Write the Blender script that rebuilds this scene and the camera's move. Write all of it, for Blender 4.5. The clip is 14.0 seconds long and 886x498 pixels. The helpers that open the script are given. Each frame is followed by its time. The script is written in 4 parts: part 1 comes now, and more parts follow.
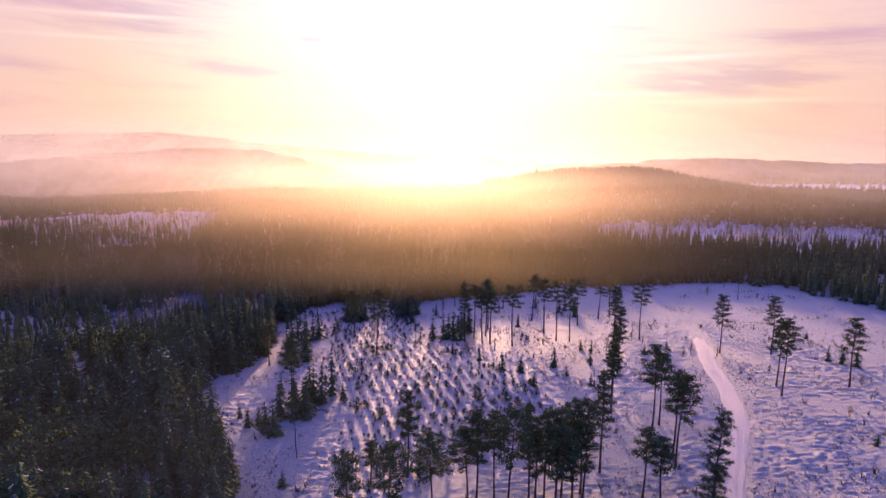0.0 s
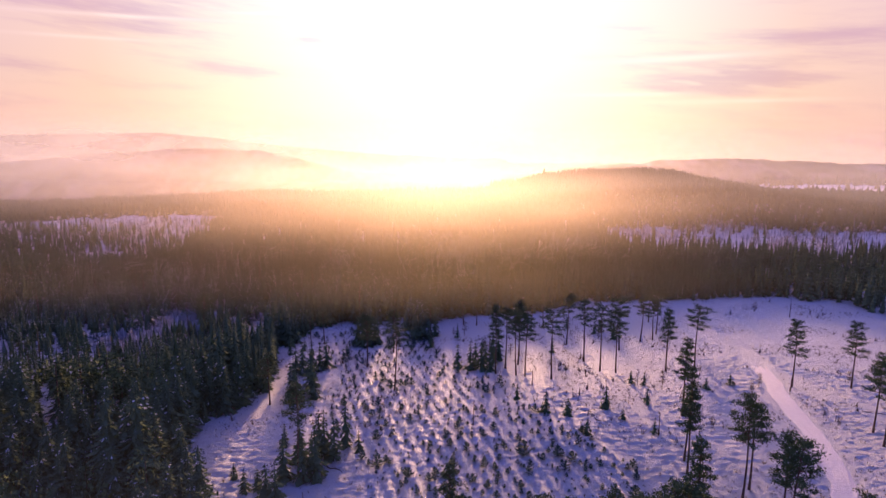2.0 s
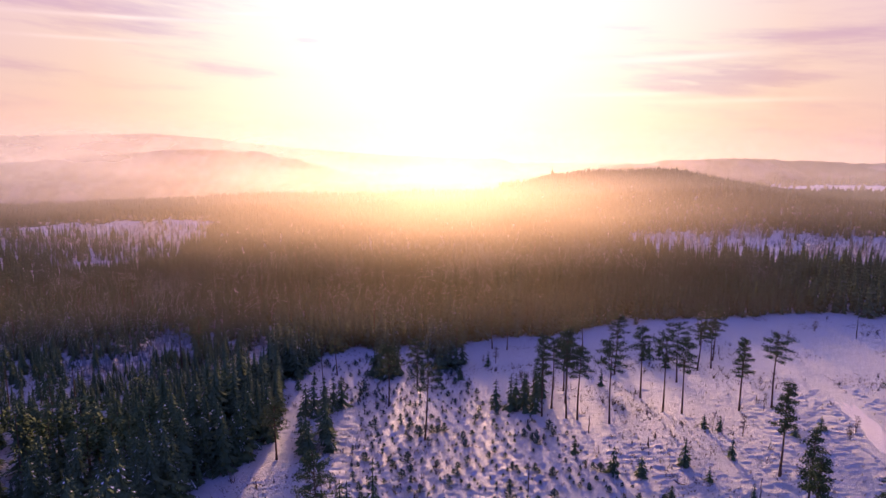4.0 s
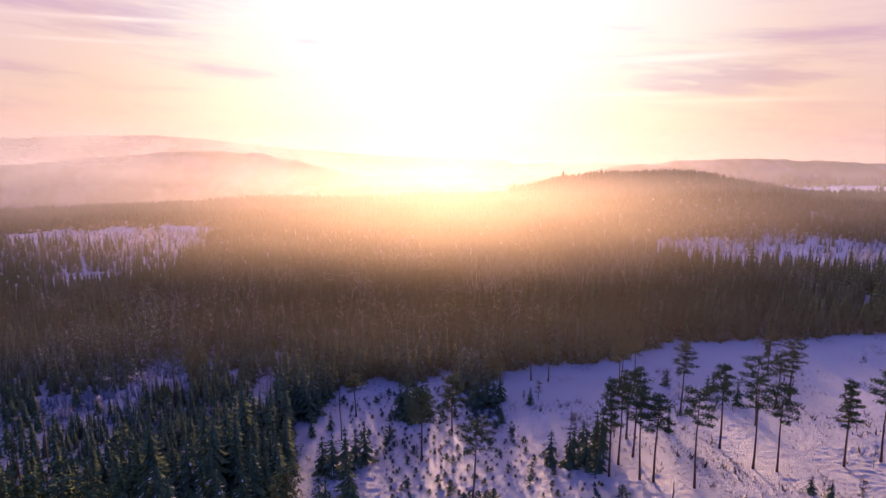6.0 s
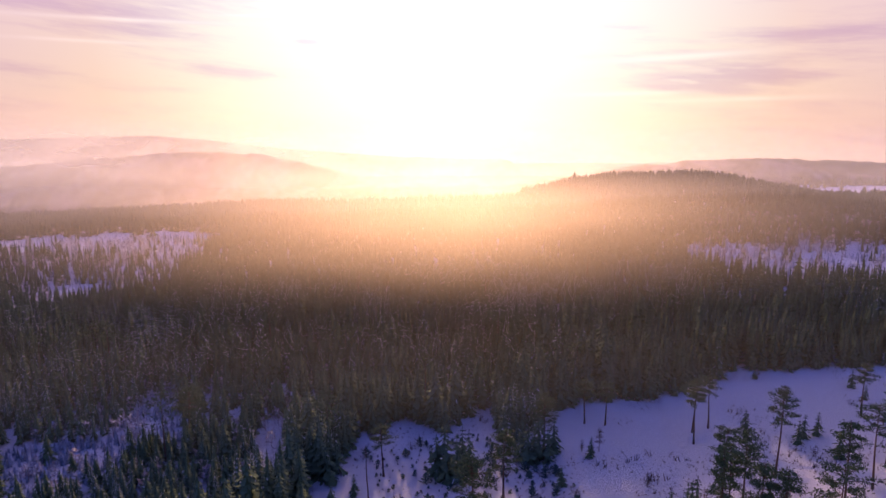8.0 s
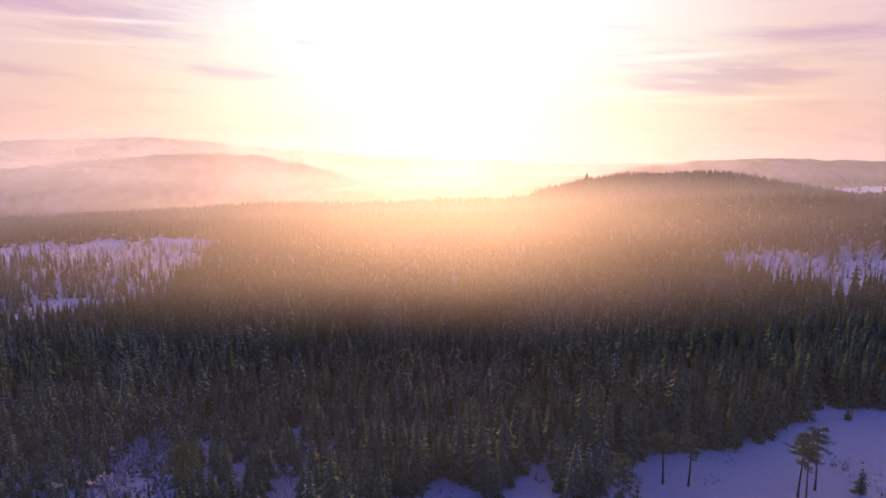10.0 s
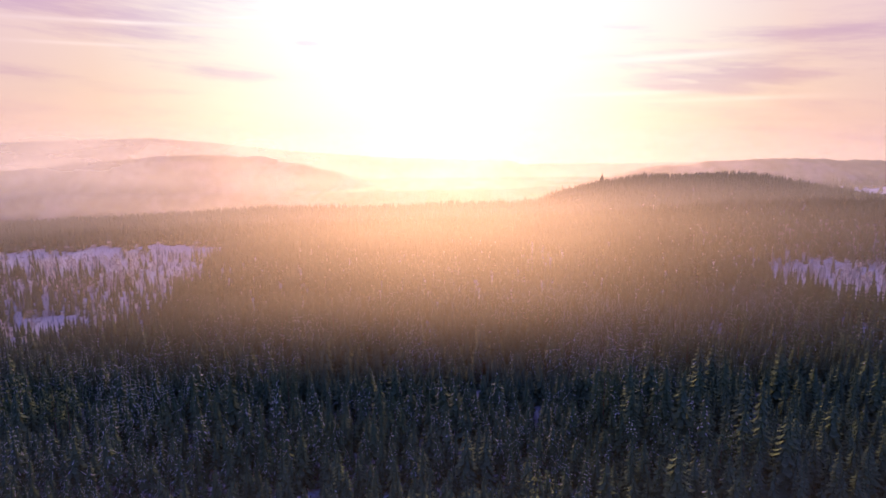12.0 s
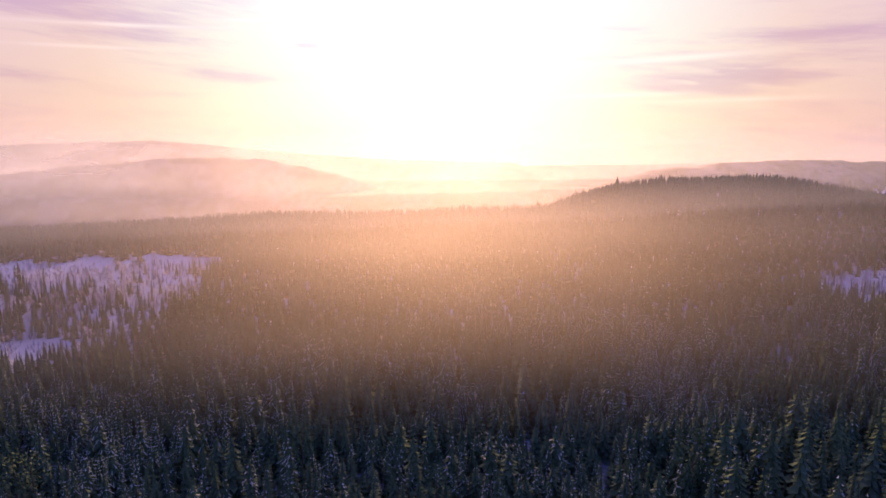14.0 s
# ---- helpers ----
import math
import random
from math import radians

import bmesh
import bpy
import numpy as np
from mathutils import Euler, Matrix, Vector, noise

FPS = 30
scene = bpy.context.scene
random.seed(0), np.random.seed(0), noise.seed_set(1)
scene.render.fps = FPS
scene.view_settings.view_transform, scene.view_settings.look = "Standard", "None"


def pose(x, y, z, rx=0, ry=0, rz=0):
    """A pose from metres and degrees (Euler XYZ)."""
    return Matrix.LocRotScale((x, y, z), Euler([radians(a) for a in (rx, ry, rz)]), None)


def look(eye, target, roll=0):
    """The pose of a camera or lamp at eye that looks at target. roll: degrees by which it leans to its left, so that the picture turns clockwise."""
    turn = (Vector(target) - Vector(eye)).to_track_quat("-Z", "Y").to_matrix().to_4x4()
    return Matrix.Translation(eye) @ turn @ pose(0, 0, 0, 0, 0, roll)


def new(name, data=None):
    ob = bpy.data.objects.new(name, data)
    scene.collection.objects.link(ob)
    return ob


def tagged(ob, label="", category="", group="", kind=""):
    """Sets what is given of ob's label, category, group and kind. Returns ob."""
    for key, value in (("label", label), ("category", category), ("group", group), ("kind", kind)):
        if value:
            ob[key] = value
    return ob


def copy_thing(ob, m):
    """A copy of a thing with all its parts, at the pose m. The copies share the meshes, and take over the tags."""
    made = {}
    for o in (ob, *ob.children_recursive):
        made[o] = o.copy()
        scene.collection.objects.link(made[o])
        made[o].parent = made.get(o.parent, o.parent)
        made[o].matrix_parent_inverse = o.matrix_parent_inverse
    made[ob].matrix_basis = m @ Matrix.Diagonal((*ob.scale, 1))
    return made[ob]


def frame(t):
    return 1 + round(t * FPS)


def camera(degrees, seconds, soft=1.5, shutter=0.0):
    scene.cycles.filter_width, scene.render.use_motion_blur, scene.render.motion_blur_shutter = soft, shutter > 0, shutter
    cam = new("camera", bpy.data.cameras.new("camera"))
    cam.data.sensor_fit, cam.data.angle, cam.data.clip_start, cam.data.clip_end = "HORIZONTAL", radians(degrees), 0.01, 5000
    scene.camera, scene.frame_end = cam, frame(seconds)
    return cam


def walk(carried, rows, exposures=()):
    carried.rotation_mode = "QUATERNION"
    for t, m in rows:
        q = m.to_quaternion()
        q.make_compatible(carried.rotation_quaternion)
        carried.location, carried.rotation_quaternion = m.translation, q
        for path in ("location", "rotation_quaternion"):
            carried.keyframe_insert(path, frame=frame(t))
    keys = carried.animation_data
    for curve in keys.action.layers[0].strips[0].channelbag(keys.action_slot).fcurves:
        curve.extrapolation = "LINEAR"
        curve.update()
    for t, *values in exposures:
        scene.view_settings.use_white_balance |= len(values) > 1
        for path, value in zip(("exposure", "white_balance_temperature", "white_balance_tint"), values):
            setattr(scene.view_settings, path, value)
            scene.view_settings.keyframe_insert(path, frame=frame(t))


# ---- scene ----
cam = camera(72.0, 14.0)
EXPOSURE = 0.92
METRES, EYE, TILT, LEAN, TURN = 132.00, 55.0, 0.0, 0.0, 0.0
ROWS = [
    (0.0, 0.0, 0.0, 0.0, -0.35, -9.78, -0.47),
    (0.5, -0.0118, 0.0423, 0.0004, -0.41, -9.8, -0.43),
    (1.0, -0.0235, 0.0851, 0.0006, -0.43, -9.78, -0.43),
    (1.5, -0.0361, 0.128, 0.0009, -0.43, -9.81, -0.41),
    (2.0, -0.0495, 0.1704, 0.0006, -0.47, -9.75, -0.43),
    (2.5, -0.0633, 0.2126, 0.0012, -0.51, -9.77, -0.42),
    (3.0, -0.0772, 0.2551, 0.0019, -0.59, -9.77, -0.35),
    (5.5, -0.1459, 0.4593, 0.0042, -0.61, -9.66, -0.18),
    (6.0, -0.1593, 0.5011, 0.0056, -0.61, -9.68, -0.11),
    (6.5, -0.1737, 0.5433, 0.0065, -0.62, -9.7, -0.07),
    (7.0, -0.1879, 0.5862, 0.0071, -0.6, -9.67, -0.03),
    (7.5, -0.202, 0.6288, 0.0084, -0.63, -9.71, 0.0),
    (8.0, -0.2162, 0.6712, 0.0089, -0.66, -9.69, 0.05),
    (10.5, -0.2904, 0.8836, 0.0108, -0.72, -9.65, 0.25),
    (11.0, -0.3047, 0.9266, 0.0114, -0.69, -9.66, 0.31),
    (11.5, -0.3198, 0.9703, 0.012, -0.65, -9.66, 0.3),
    (12.0, -0.335, 1.0138, 0.0126, -0.62, -9.61, 0.35),
    (12.5, -0.3494, 1.0583, 0.0128, -0.58, -9.59, 0.36),
    (13.0, -0.3645, 1.1028, 0.0134, -0.56, -9.62, 0.37),
    (13.5, -0.3807, 1.1474, 0.0147, -0.52, -9.61, 0.36),
    (14.0, -0.3931, 1.1875, 0.0168, -0.6, -9.45, 0.46),
]
walk(cam, [(t, pose(0, 0, EYE, TILT, LEAN, TURN) @ pose(METRES * x, METRES * y, METRES * z, 90 + pitch, roll, yaw)) for t, x, y, z, yaw, pitch, roll in ROWS],
     exposures=[(0.0, EXPOSURE + 0.04, 6800, 17.0), (5.0, EXPOSURE + 0.02, 6540, 14.2), (14.0, EXPOSURE, 6330, 12.0)])

# ---- light ----
SUN_UP = 8.8
SUN_DIR = Vector((0.01, math.cos(radians(SUN_UP)), math.sin(radians(SUN_UP)))).normalized()
sun_data = bpy.data.lights.new("sun", "SUN")
sun_data.energy, sun_data.angle, sun_data.color = 5.0, radians(5.0), (1.0, 0.60, 0.37)
sun = new("sun", sun_data)
sun.matrix_world = look(SUN_DIR * 2000, (0, 0, 0))


class Nodes:
    """Short hand for wiring a node tree."""

    def __init__(self, tree):
        self.tree = tree
        tree.nodes.clear()

    def add(self, kind, **sockets):
        node = self.tree.nodes.new(kind)
        for key, value in sockets.items():
            key = key.replace("_", " ")
            if isinstance(value, bpy.types.NodeSocket):
                self.tree.links.new(value, node.inputs[key])
            else:
                node.inputs[key].default_value = value
        return node

    def math(self, op, a, b=0.5, clamp=False):
        node = self.tree.nodes.new("ShaderNodeMath")
        node.operation, node.use_clamp = op, clamp
        for i, v in enumerate((a, b)):
            if isinstance(v, bpy.types.NodeSocket):
                self.tree.links.new(v, node.inputs[i])
            else:
                node.inputs[i].default_value = v
        return node.outputs[0]

    def vec(self, op, a, b=(0, 0, 0)):
        node = self.tree.nodes.new("ShaderNodeVectorMath")
        node.operation = op
        for i, v in enumerate((a, b)):
            if isinstance(v, bpy.types.NodeSocket):
                self.tree.links.new(v, node.inputs[i])
            else:
                node.inputs[i].default_value = v
        return node.outputs["Value"] if op == "DOT_PRODUCT" else node.outputs[0]

    def span(self, v, a, b, lo=0.0, hi=1.0, smooth=True):
        node = self.tree.nodes.new("ShaderNodeMapRange")
        node.interpolation_type = "SMOOTHSTEP" if smooth else "LINEAR"
        self.tree.links.new(v, node.inputs[0])
        for i, w in zip((1, 2, 3, 4), (a, b, lo, hi)):
            node.inputs[i].default_value = w
        return node.outputs[0]

    def ramp(self, v, stops):
        node = self.tree.nodes.new("ShaderNodeValToRGB")
        bar = node.color_ramp.elements
        while len(bar) < len(stops):
            bar.new(1.0)
        for e, (p, c) in zip(bar, stops):
            e.position, e.color = p, (*c, 1)
        self.tree.links.new(v, node.inputs[0])
        return node.outputs[0]

    def mix(self, fac, a, b, blend="MIX"):
        node = self.tree.nodes.new("ShaderNodeMix")
        node.data_type, node.blend_type = "RGBA", blend
        for sock, v in ((node.inputs[0], fac), (node.inputs[6], a), (node.inputs[7], b)):
            if isinstance(v, bpy.types.NodeSocket):
                self.tree.links.new(v, sock)
            else:
                sock.default_value = v if isinstance(v, float) else (*v, 1)
        return node.outputs[2]

    def noise(self, vector, scale, detail=4.0, rough=0.55):
        node = self.tree.nodes.new("ShaderNodeTexNoise")
        self.tree.links.new(vector, node.inputs["Vector"])
        node.inputs["Scale"].default_value = scale
        node.inputs["Detail"].default_value = detail
        node.inputs["Roughness"].default_value = rough
        return node.outputs[0]


world = bpy.data.worlds.new("winter_sky")
scene.world = world
world.use_nodes = True
w = Nodes(world.node_tree)
way = w.add("ShaderNodeTexCoord").outputs["Generated"]
high = w.tree.nodes.new("ShaderNodeSeparateXYZ")
w.tree.links.new(way, high.inputs[0])
off = w.math("DIVIDE", w.math("ARCCOSINE", w.math("MINIMUM", w.vec("DOT_PRODUCT", way, tuple(SUN_DIR)), 0.99999)), radians(90))
glow = w.ramp(off, [(0.0, (1.10, 1.03, 0.88)), (0.145, (0.86, 0.83, 0.74)), (0.235, (0.79, 0.71, 0.60)), (0.32, (0.76, 0.56, 0.47)),
                    (0.45, (0.68, 0.47, 0.48)), (0.64, (0.28, 0.30, 0.56)), (1.0, (0.128, 0.186, 0.56))])
lift = w.ramp(w.math("MAXIMUM", high.outputs[2], 0.0), [(0.0, (1.0, 0.86, 0.78)), (0.08, (1.0, 0.93, 0.90)), (0.22, (1.0, 1.0, 1.14)), (0.7, (0.62, 0.66, 1.15))])
haze = w.mix(1.0, glow, lift, "MULTIPLY")
east = w.math("ARCTAN2", high.outputs[0], high.outputs[1])
climb = w.math("ARCSINE", high.outputs[2])
flow = w.tree.nodes.new("ShaderNodeCombineXYZ")
w.tree.links.new(w.math("MULTIPLY", east, 2.2), flow.inputs[0])
w.tree.links.new(w.math("ADD", w.math("MULTIPLY", climb, 17.0), w.math("MULTIPLY", east, 1.2)), flow.inputs[1])
streaks = w.noise(flow.outputs[0], 1.7, 7.0, 0.62)
# banks of cloud: bearing and height of each, and how far it spreads, in degrees
gather = None
for a, e, sa, se, much in [(-25, 10.6, 9, 1.5, 1.0), (26, 5.3, 9, 1.0, 1.0), (31, 2.6, 6, 0.7, 0.7), (-17, 6.2, 5, 0.6, 0.7), (30, 8.4, 8, 0.8, 0.8), (-34, 11.6, 7, 1.0, 0.8), (20, 7.0, 10, 1.2, 0.5),
                           (-11.3, 8.9, 1.3, 0.25, 1.1), (-23, 4.6, 5, 0.4, 0.6), (-60, 14, 22, 6, 0.6), (60, 14, 22, 6, 0.6), (0, 40, 60, 14, 0.4)]:
    u = w.math("DIVIDE", w.math("SUBTRACT", east, radians(a)), radians(sa))
    v = w.math("DIVIDE", w.math("SUBTRACT", climb, radians(e)), radians(se))
    bump_ = w.math("MULTIPLY", w.math("EXPONENT", w.math("MULTIPLY", w.math("ADD", w.math("MULTIPLY", u, u), w.math("MULTIPLY", v, v)), -1.0)), much)
    gather = bump_ if gather is None else w.math("ADD", gather, bump_)
veil = w.span(w.math("ADD", streaks, w.math("MULTIPLY", gather, 0.24)), 0.50, 0.82)
edge = w.math("MULTIPLY", w.span(w.noise(flow.outputs[0], 3.1, 5.0, 0.5), 0.54, 0.68), w.math("MULTIPLY", gather, 0.55, True))
shaded = w.mix(w.math("MULTIPLY", veil, 0.95), haze, w.mix(1.0, haze, (0.74, 0.66, 0.90), "MULTIPLY"))
cloudy = w.mix(edge, shaded, w.mix(1.0, haze, (1.14, 1.14, 1.14), "MULTIPLY"))
# thin bright streaks where the high cloud catches the sun
shine = None
for a, e, sa, se, slope in [(-21, 12.7, 8, 0.22, 0.05), (-27, 9.8, 8, 0.16, 0.03), (22, 7.3, 6, 0.28, 0.02), (-13, 11.0, 5, 0.12, 0.06), (16, 4.4, 5, 0.16, 0.0), (27, 3.7, 6, 0.18, 0.0), (-30, 8.0, 5, 0.14, 0.02)]:
    u = w.math("DIVIDE", w.math("SUBTRACT", east, radians(a)), radians(sa))
    v = w.math("DIVIDE", w.math("SUBTRACT", w.math("SUBTRACT", climb, radians(e)), w.math("MULTIPLY", w.math("SUBTRACT", east, radians(a)), slope)), radians(se))
    line = w.math("EXPONENT", w.math("MULTIPLY", w.math("ADD", w.math("MULTIPLY", u, u), w.math("MULTIPLY", v, v)), -1.0))
    shine = line if shine is None else w.math("ADD", shine, line)
shine = w.math("MULTIPLY", shine, w.span(streaks, 0.35, 0.65, 0.3, 1.0), True)
cloudy = w.mix(w.math("MULTIPLY", shine, 0.8), cloudy, w.mix(1.0, haze, (1.20, 1.28, 1.32), "MULTIPLY"))
sky = w.tree.nodes.new("ShaderNodeTexSky")
sky.sky_type, sky.sun_disc, sky.sun_elevation, sky.sun_rotation = "NISHITA", False, radians(SUN_UP), 0.0
sky.dust_density = 2.0
clear = w.add("ShaderNodeBackground", Color=sky.outputs[0], Strength=0.05)
thin = w.add("ShaderNodeBackground", Color=cloudy, Strength=0.67)
both = w.add("ShaderNodeMixShader", Fac=0.88)
w.tree.links.new(clear.outputs[0], both.inputs[1])
w.tree.links.new(thin.outputs[0], both.inputs[2])
w.tree.links.new(both.outputs[0], w.tree.nodes.new("ShaderNodeOutputWorld").inputs[0])


# ---- materials ----
def surface(name, paint, roughness=0.7, bump=None, specular=0.3, upward=0.0, lit_through=0.0):
    """A principled material; paint(n, place, chance) gives its colour, bump(n, place) its height and depth."""
    mat = bpy.data.materials.new(name)
    mat.use_nodes = True
    n = Nodes(mat.node_tree)
    place = n.add("ShaderNodeNewGeometry")
    one = n.add("ShaderNodeObjectInfo").outputs["Random"]
    shader = n.add("ShaderNodeBsdfPrincipled", Roughness=roughness)
    shader.inputs["Specular IOR Level"].default_value = specular
    n.tree.links.new(paint(n, place.outputs["Position"], place.outputs["Random Per Island"], one), shader.inputs["Base Color"])
    if bump:
        height, depth = bump(n, place.outputs["Position"])
        relief = n.add("ShaderNodeBump", Height=height, Strength=1.0, Distance=depth)
        n.tree.links.new(relief.outputs[0], shader.inputs["Normal"])
    if upward:
        # tufts of needles and snow lie every way: their mean face leans to the sky
        leaning = n.vec("NORMALIZE", n.vec("ADD", n.vec("MULTIPLY", place.outputs["Normal"], (1 - upward,) * 3), (0, 0, upward)))
        n.tree.links.new(leaning, shader.inputs["Normal"])
    out = n.tree.nodes.new("ShaderNodeOutputMaterial")
    if lit_through:
        # thin frost lets the low sun shine through
        behind = n.tree.nodes.new("ShaderNodeBsdfTranslucent")
        n.tree.links.new(shader.inputs["Base Color"].links[0].from_socket, behind.inputs[0])
        both_ = n.add("ShaderNodeMixShader", Fac=lit_through)
        n.tree.links.new(shader.outputs[0], both_.inputs[1])
        n.tree.links.new(behind.outputs[0], both_.inputs[2])
        shader = both_
    n.tree.links.new(shader.outputs[0], out.inputs[0])
    return mat


def snow_paint(n, p, island, one):
    soft = n.mix(n.noise(p, 0.06, 3.0), (0.77, 0.77, 0.81), (0.85, 0.85, 0.86))
    litter = n.span(n.noise(p, 1.7, 8.0, 0.75), 0.60, 0.72)
    patch = n.span(n.noise(p, 0.11, 4.0, 0.6), 0.44, 0.62)
    return n.mix(n.math("MULTIPLY", n.math("MULTIPLY", litter, patch), 0.55), soft, (0.20, 0.15, 0.12))


SNOW = surface("snow", snow_paint, 0.65, lambda n, p: (n.noise(n.vec("MULTIPLY", p, (0.80, 1.9, 1.0)), 2.6, 9.0, 0.78), 1.05))
TRACK_SNOW = surface("packed_snow", lambda n, p, i, o: n.mix(n.noise(p, 0.9, 5.0), (0.72, 0.67, 0.67), (0.81, 0.76, 0.75)), 0.6,
                     lambda n, p: (n.noise(n.vec("MULTIPLY", p, (0.8, 1.3, 1)), 3.0, 6.0, 0.7), 0.38))
TREE_SNOW = surface("branch_snow", lambda n, p, i, o: n.mix(i, (0.74, 0.75, 0.74), (0.95, 0.95, 0.94)), 0.7, upward=0.6, lit_through=0.32)
FROST = surface("frosted_twigs", lambda n, p, i, o: n.mix(i, (0.16, 0.20, 0.22), (0.52, 0.56, 0.64)), 0.8, upward=0.7, lit_through=0.3)
RIME = surface("rimed_twigs", lambda n, p, i, o: n.mix(i, (0.20, 0.17, 0.19), (0.46, 0.42, 0.48)), 0.85, upward=0.5, lit_through=0.3)
NEEDLES = surface("spruce_needles", lambda n, p, i, o: n.mix(n.span(n.noise(p, 0.035, 5.0, 0.6), 0.35, 0.68), n.mix(i, (0.072, 0.110, 0.050), (0.096, 0.136, 0.062)), (0.104, 0.142, 0.074)), 0.9, specular=0.03)
PINE_NEEDLES = surface("pine_needles", lambda n, p, i, o: n.mix(i, n.mix(o, (0.046, 0.076, 0.028), (0.058, 0.088, 0.034)), (0.110, 0.150, 0.062)), 0.85, specular=0.04, upward=0.1)
SAPLING_NEEDLES = surface("sapling_needles", lambda n, p, i, o: n.mix(i, (0.036, 0.066, 0.056), (0.070, 0.110, 0.090)), 0.85, specular=0.05)
BARK = surface("pine_bark", lambda n, p, i, o: n.mix(n.noise(n.vec("MULTIPLY", p, (6, 6, 1.2)), 1.5, 4.0), (0.055, 0.038, 0.028), (0.19, 0.105, 0.06)), 0.85,
               lambda n, p: (n.noise(n.vec("MULTIPLY", p, (5, 5, 1)), 2.0, 3.0), 0.06))
DRY = surface("dry_twigs", lambda n, p, i, o: n.mix(i, (0.07, 0.05, 0.035), (0.20, 0.14, 0.08)), 0.85)
WOODS = surface("far_woods", lambda n, p, i, o: n.mix(n.span(n.noise(n.vec("MULTIPLY", p, (1, 0.6, 1)), 0.02, 6.0, 0.7), 0.46, 0.62), (0.030, 0.036, 0.028), (0.16, 0.15, 0.17)), 0.9,
                lambda n, p: (n.noise(p, 0.12, 5.0, 0.7), 6.0))


# ---- the lie of the land ----
def lattice(ix, iy, seed):
    h = (ix.astype(np.int64) * 374761393 + iy.astype(np.int64) * 668265263 + seed * 974634777) & 0x7FFFFFFF
    h = ((h ^ (h >> 13)) * 1274126177) & 0x7FFFFFFF
    return ((h ^ (h >> 16)) & 0xFFFF) / 65535.0


def ripple(x, y, size, seed=0):
    """Smooth noise in 0..1, bumps about `size` metres apart."""
    x, y = np.asarray(x, float) / size, np.asarray(y, float) / size
    ix, iy = np.floor(x), np.floor(y)
    fx, fy = x - ix, y - iy
    fx, fy = fx * fx * (3 - 2 * fx), fy * fy * (3 - 2 * fy)
    a, b = lattice(ix, iy, seed), lattice(ix + 1, iy, seed)
    c, d = lattice(ix, iy + 1, seed), lattice(ix + 1, iy + 1, seed)
    return (a * (1 - fx) + b * fx) * (1 - fy) + (c * (1 - fx) + d * fx) * fy


def ease(a, b, v):
    u = np.clip((np.asarray(v, float) - a) / (b - a), 0, 1)
    return u * u * (3 - 2 * u)


def land(x, y):
    """Height of the ground without its snow relief."""
    x, y = np.asarray(x, float), np.asarray(y, float)
    knoll = 3.4 * np.exp(-((x - 18) / 50) ** 2 - ((y - 138) / 42) ** 2)
    near = knoll - 0.5 + 1.0 * ease(30, 80, x) - 3.0 * ease(45, 115, -x)
    wide = np.where(x < 203, 136.0, 72.0)
    hill = 17.8 * np.exp(-((x - 203) / wide) ** 2 - ((y - 650) / 150) ** 2)
    shelf = 6.5 * ease(320, 540, y) * ease(-420, -120, x) * (1 - ease(280, 420, x))
    west = -8.0 * ease(150, 450, -x) * ease(300, 550, y) - 10.0 * ease(720, 850, y) * (1 - ease(380, 520, x))
    west = west - 17.0 * ease(585, 690, y + 0.12 * x) * (1 - ease(10, 105, x))
    west = west - 15.0 * ease(700, 800, y) * (1 - ease(330, 450, x))
    west = west - 90.0 * ease(1100, 2300, y)
    roll = 2.4 * (ripple(x, y, 70, 3) - 0.5) * ease(230, 330, y)
    return near + hill + shelf + west + roll


TRACK = [(77, 182), (76, 176), (74.3, 168), (72, 158), (68.3, 147), (65.3, 132), (62.8, 122), (60, 114), (53, 100), (46.5, 88), (39, 72), (30, 54), (18, 34), (2, 10)]


def off_track(x, y):
    """Distance to the middle of the track."""
    x, y = np.asarray(x, float), np.asarray(y, float)
    best = np.full(np.broadcast(x, y).shape, 1e9)
    for (ax, ay), (bx, by) in zip(TRACK, TRACK[1:]):
        k = np.clip(((x - ax) * (bx - ax) + (y - ay) * (by - ay)) / ((bx - ax) ** 2 + (by - ay) ** 2), 0, 1)
        best = np.minimum(best, np.hypot(x - ax - k * (bx - ax), y - ay - k * (by - ay)))
    return best


ROW_WAY = Vector((0.28, -0.96)).normalized()


def inside(poly, x, y):
    x, y = np.asarray(x, float), np.asarray(y, float)
    hit = np.zeros(np.broadcast(x, y).shape, bool)
    for (ax, ay), (bx, by) in zip(poly, poly[1:] + poly[:1]):
        if ay != by:
            hit ^= ((ay > y) != (by > y)) & (x < (bx - ax) * (y - ay) / (by - ay) + ax)
    return hit


CLEARING = [(-20, 10), (-31, 88), (-45, 112), (-54, 128), (-50, 140), (-44, 149), (-45, 156), (-46, 166), (-49, 176), (-50, 181), (-52, 184.5), (-46, 187.5), (-43.5, 198), (-40.5, 201.5),
            (-38, 207), (-31, 207), (-27, 199), (-22, 206.5), (-19.6, 213), (-16.4, 214.5), (-17, 199), (-11, 197), (-6, 210.5), (0, 214.5), (12, 216.5), (26, 220), (34, 225), (40, 226), (44, 234), (60, 234),
            (90, 235), (118, 241), (135, 228), (152, 200), (200, 150), (260, 60), (260, 10)]
PLANTED = [(-42, 193), (-11, 204), (-3, 168), (9, 153), (17, 134), (27, 116), (22, 100), (6, 99), (-10, 84), (-19, 98), (-18, 118), (-28, 135), (-30, 165), (-38, 175)]
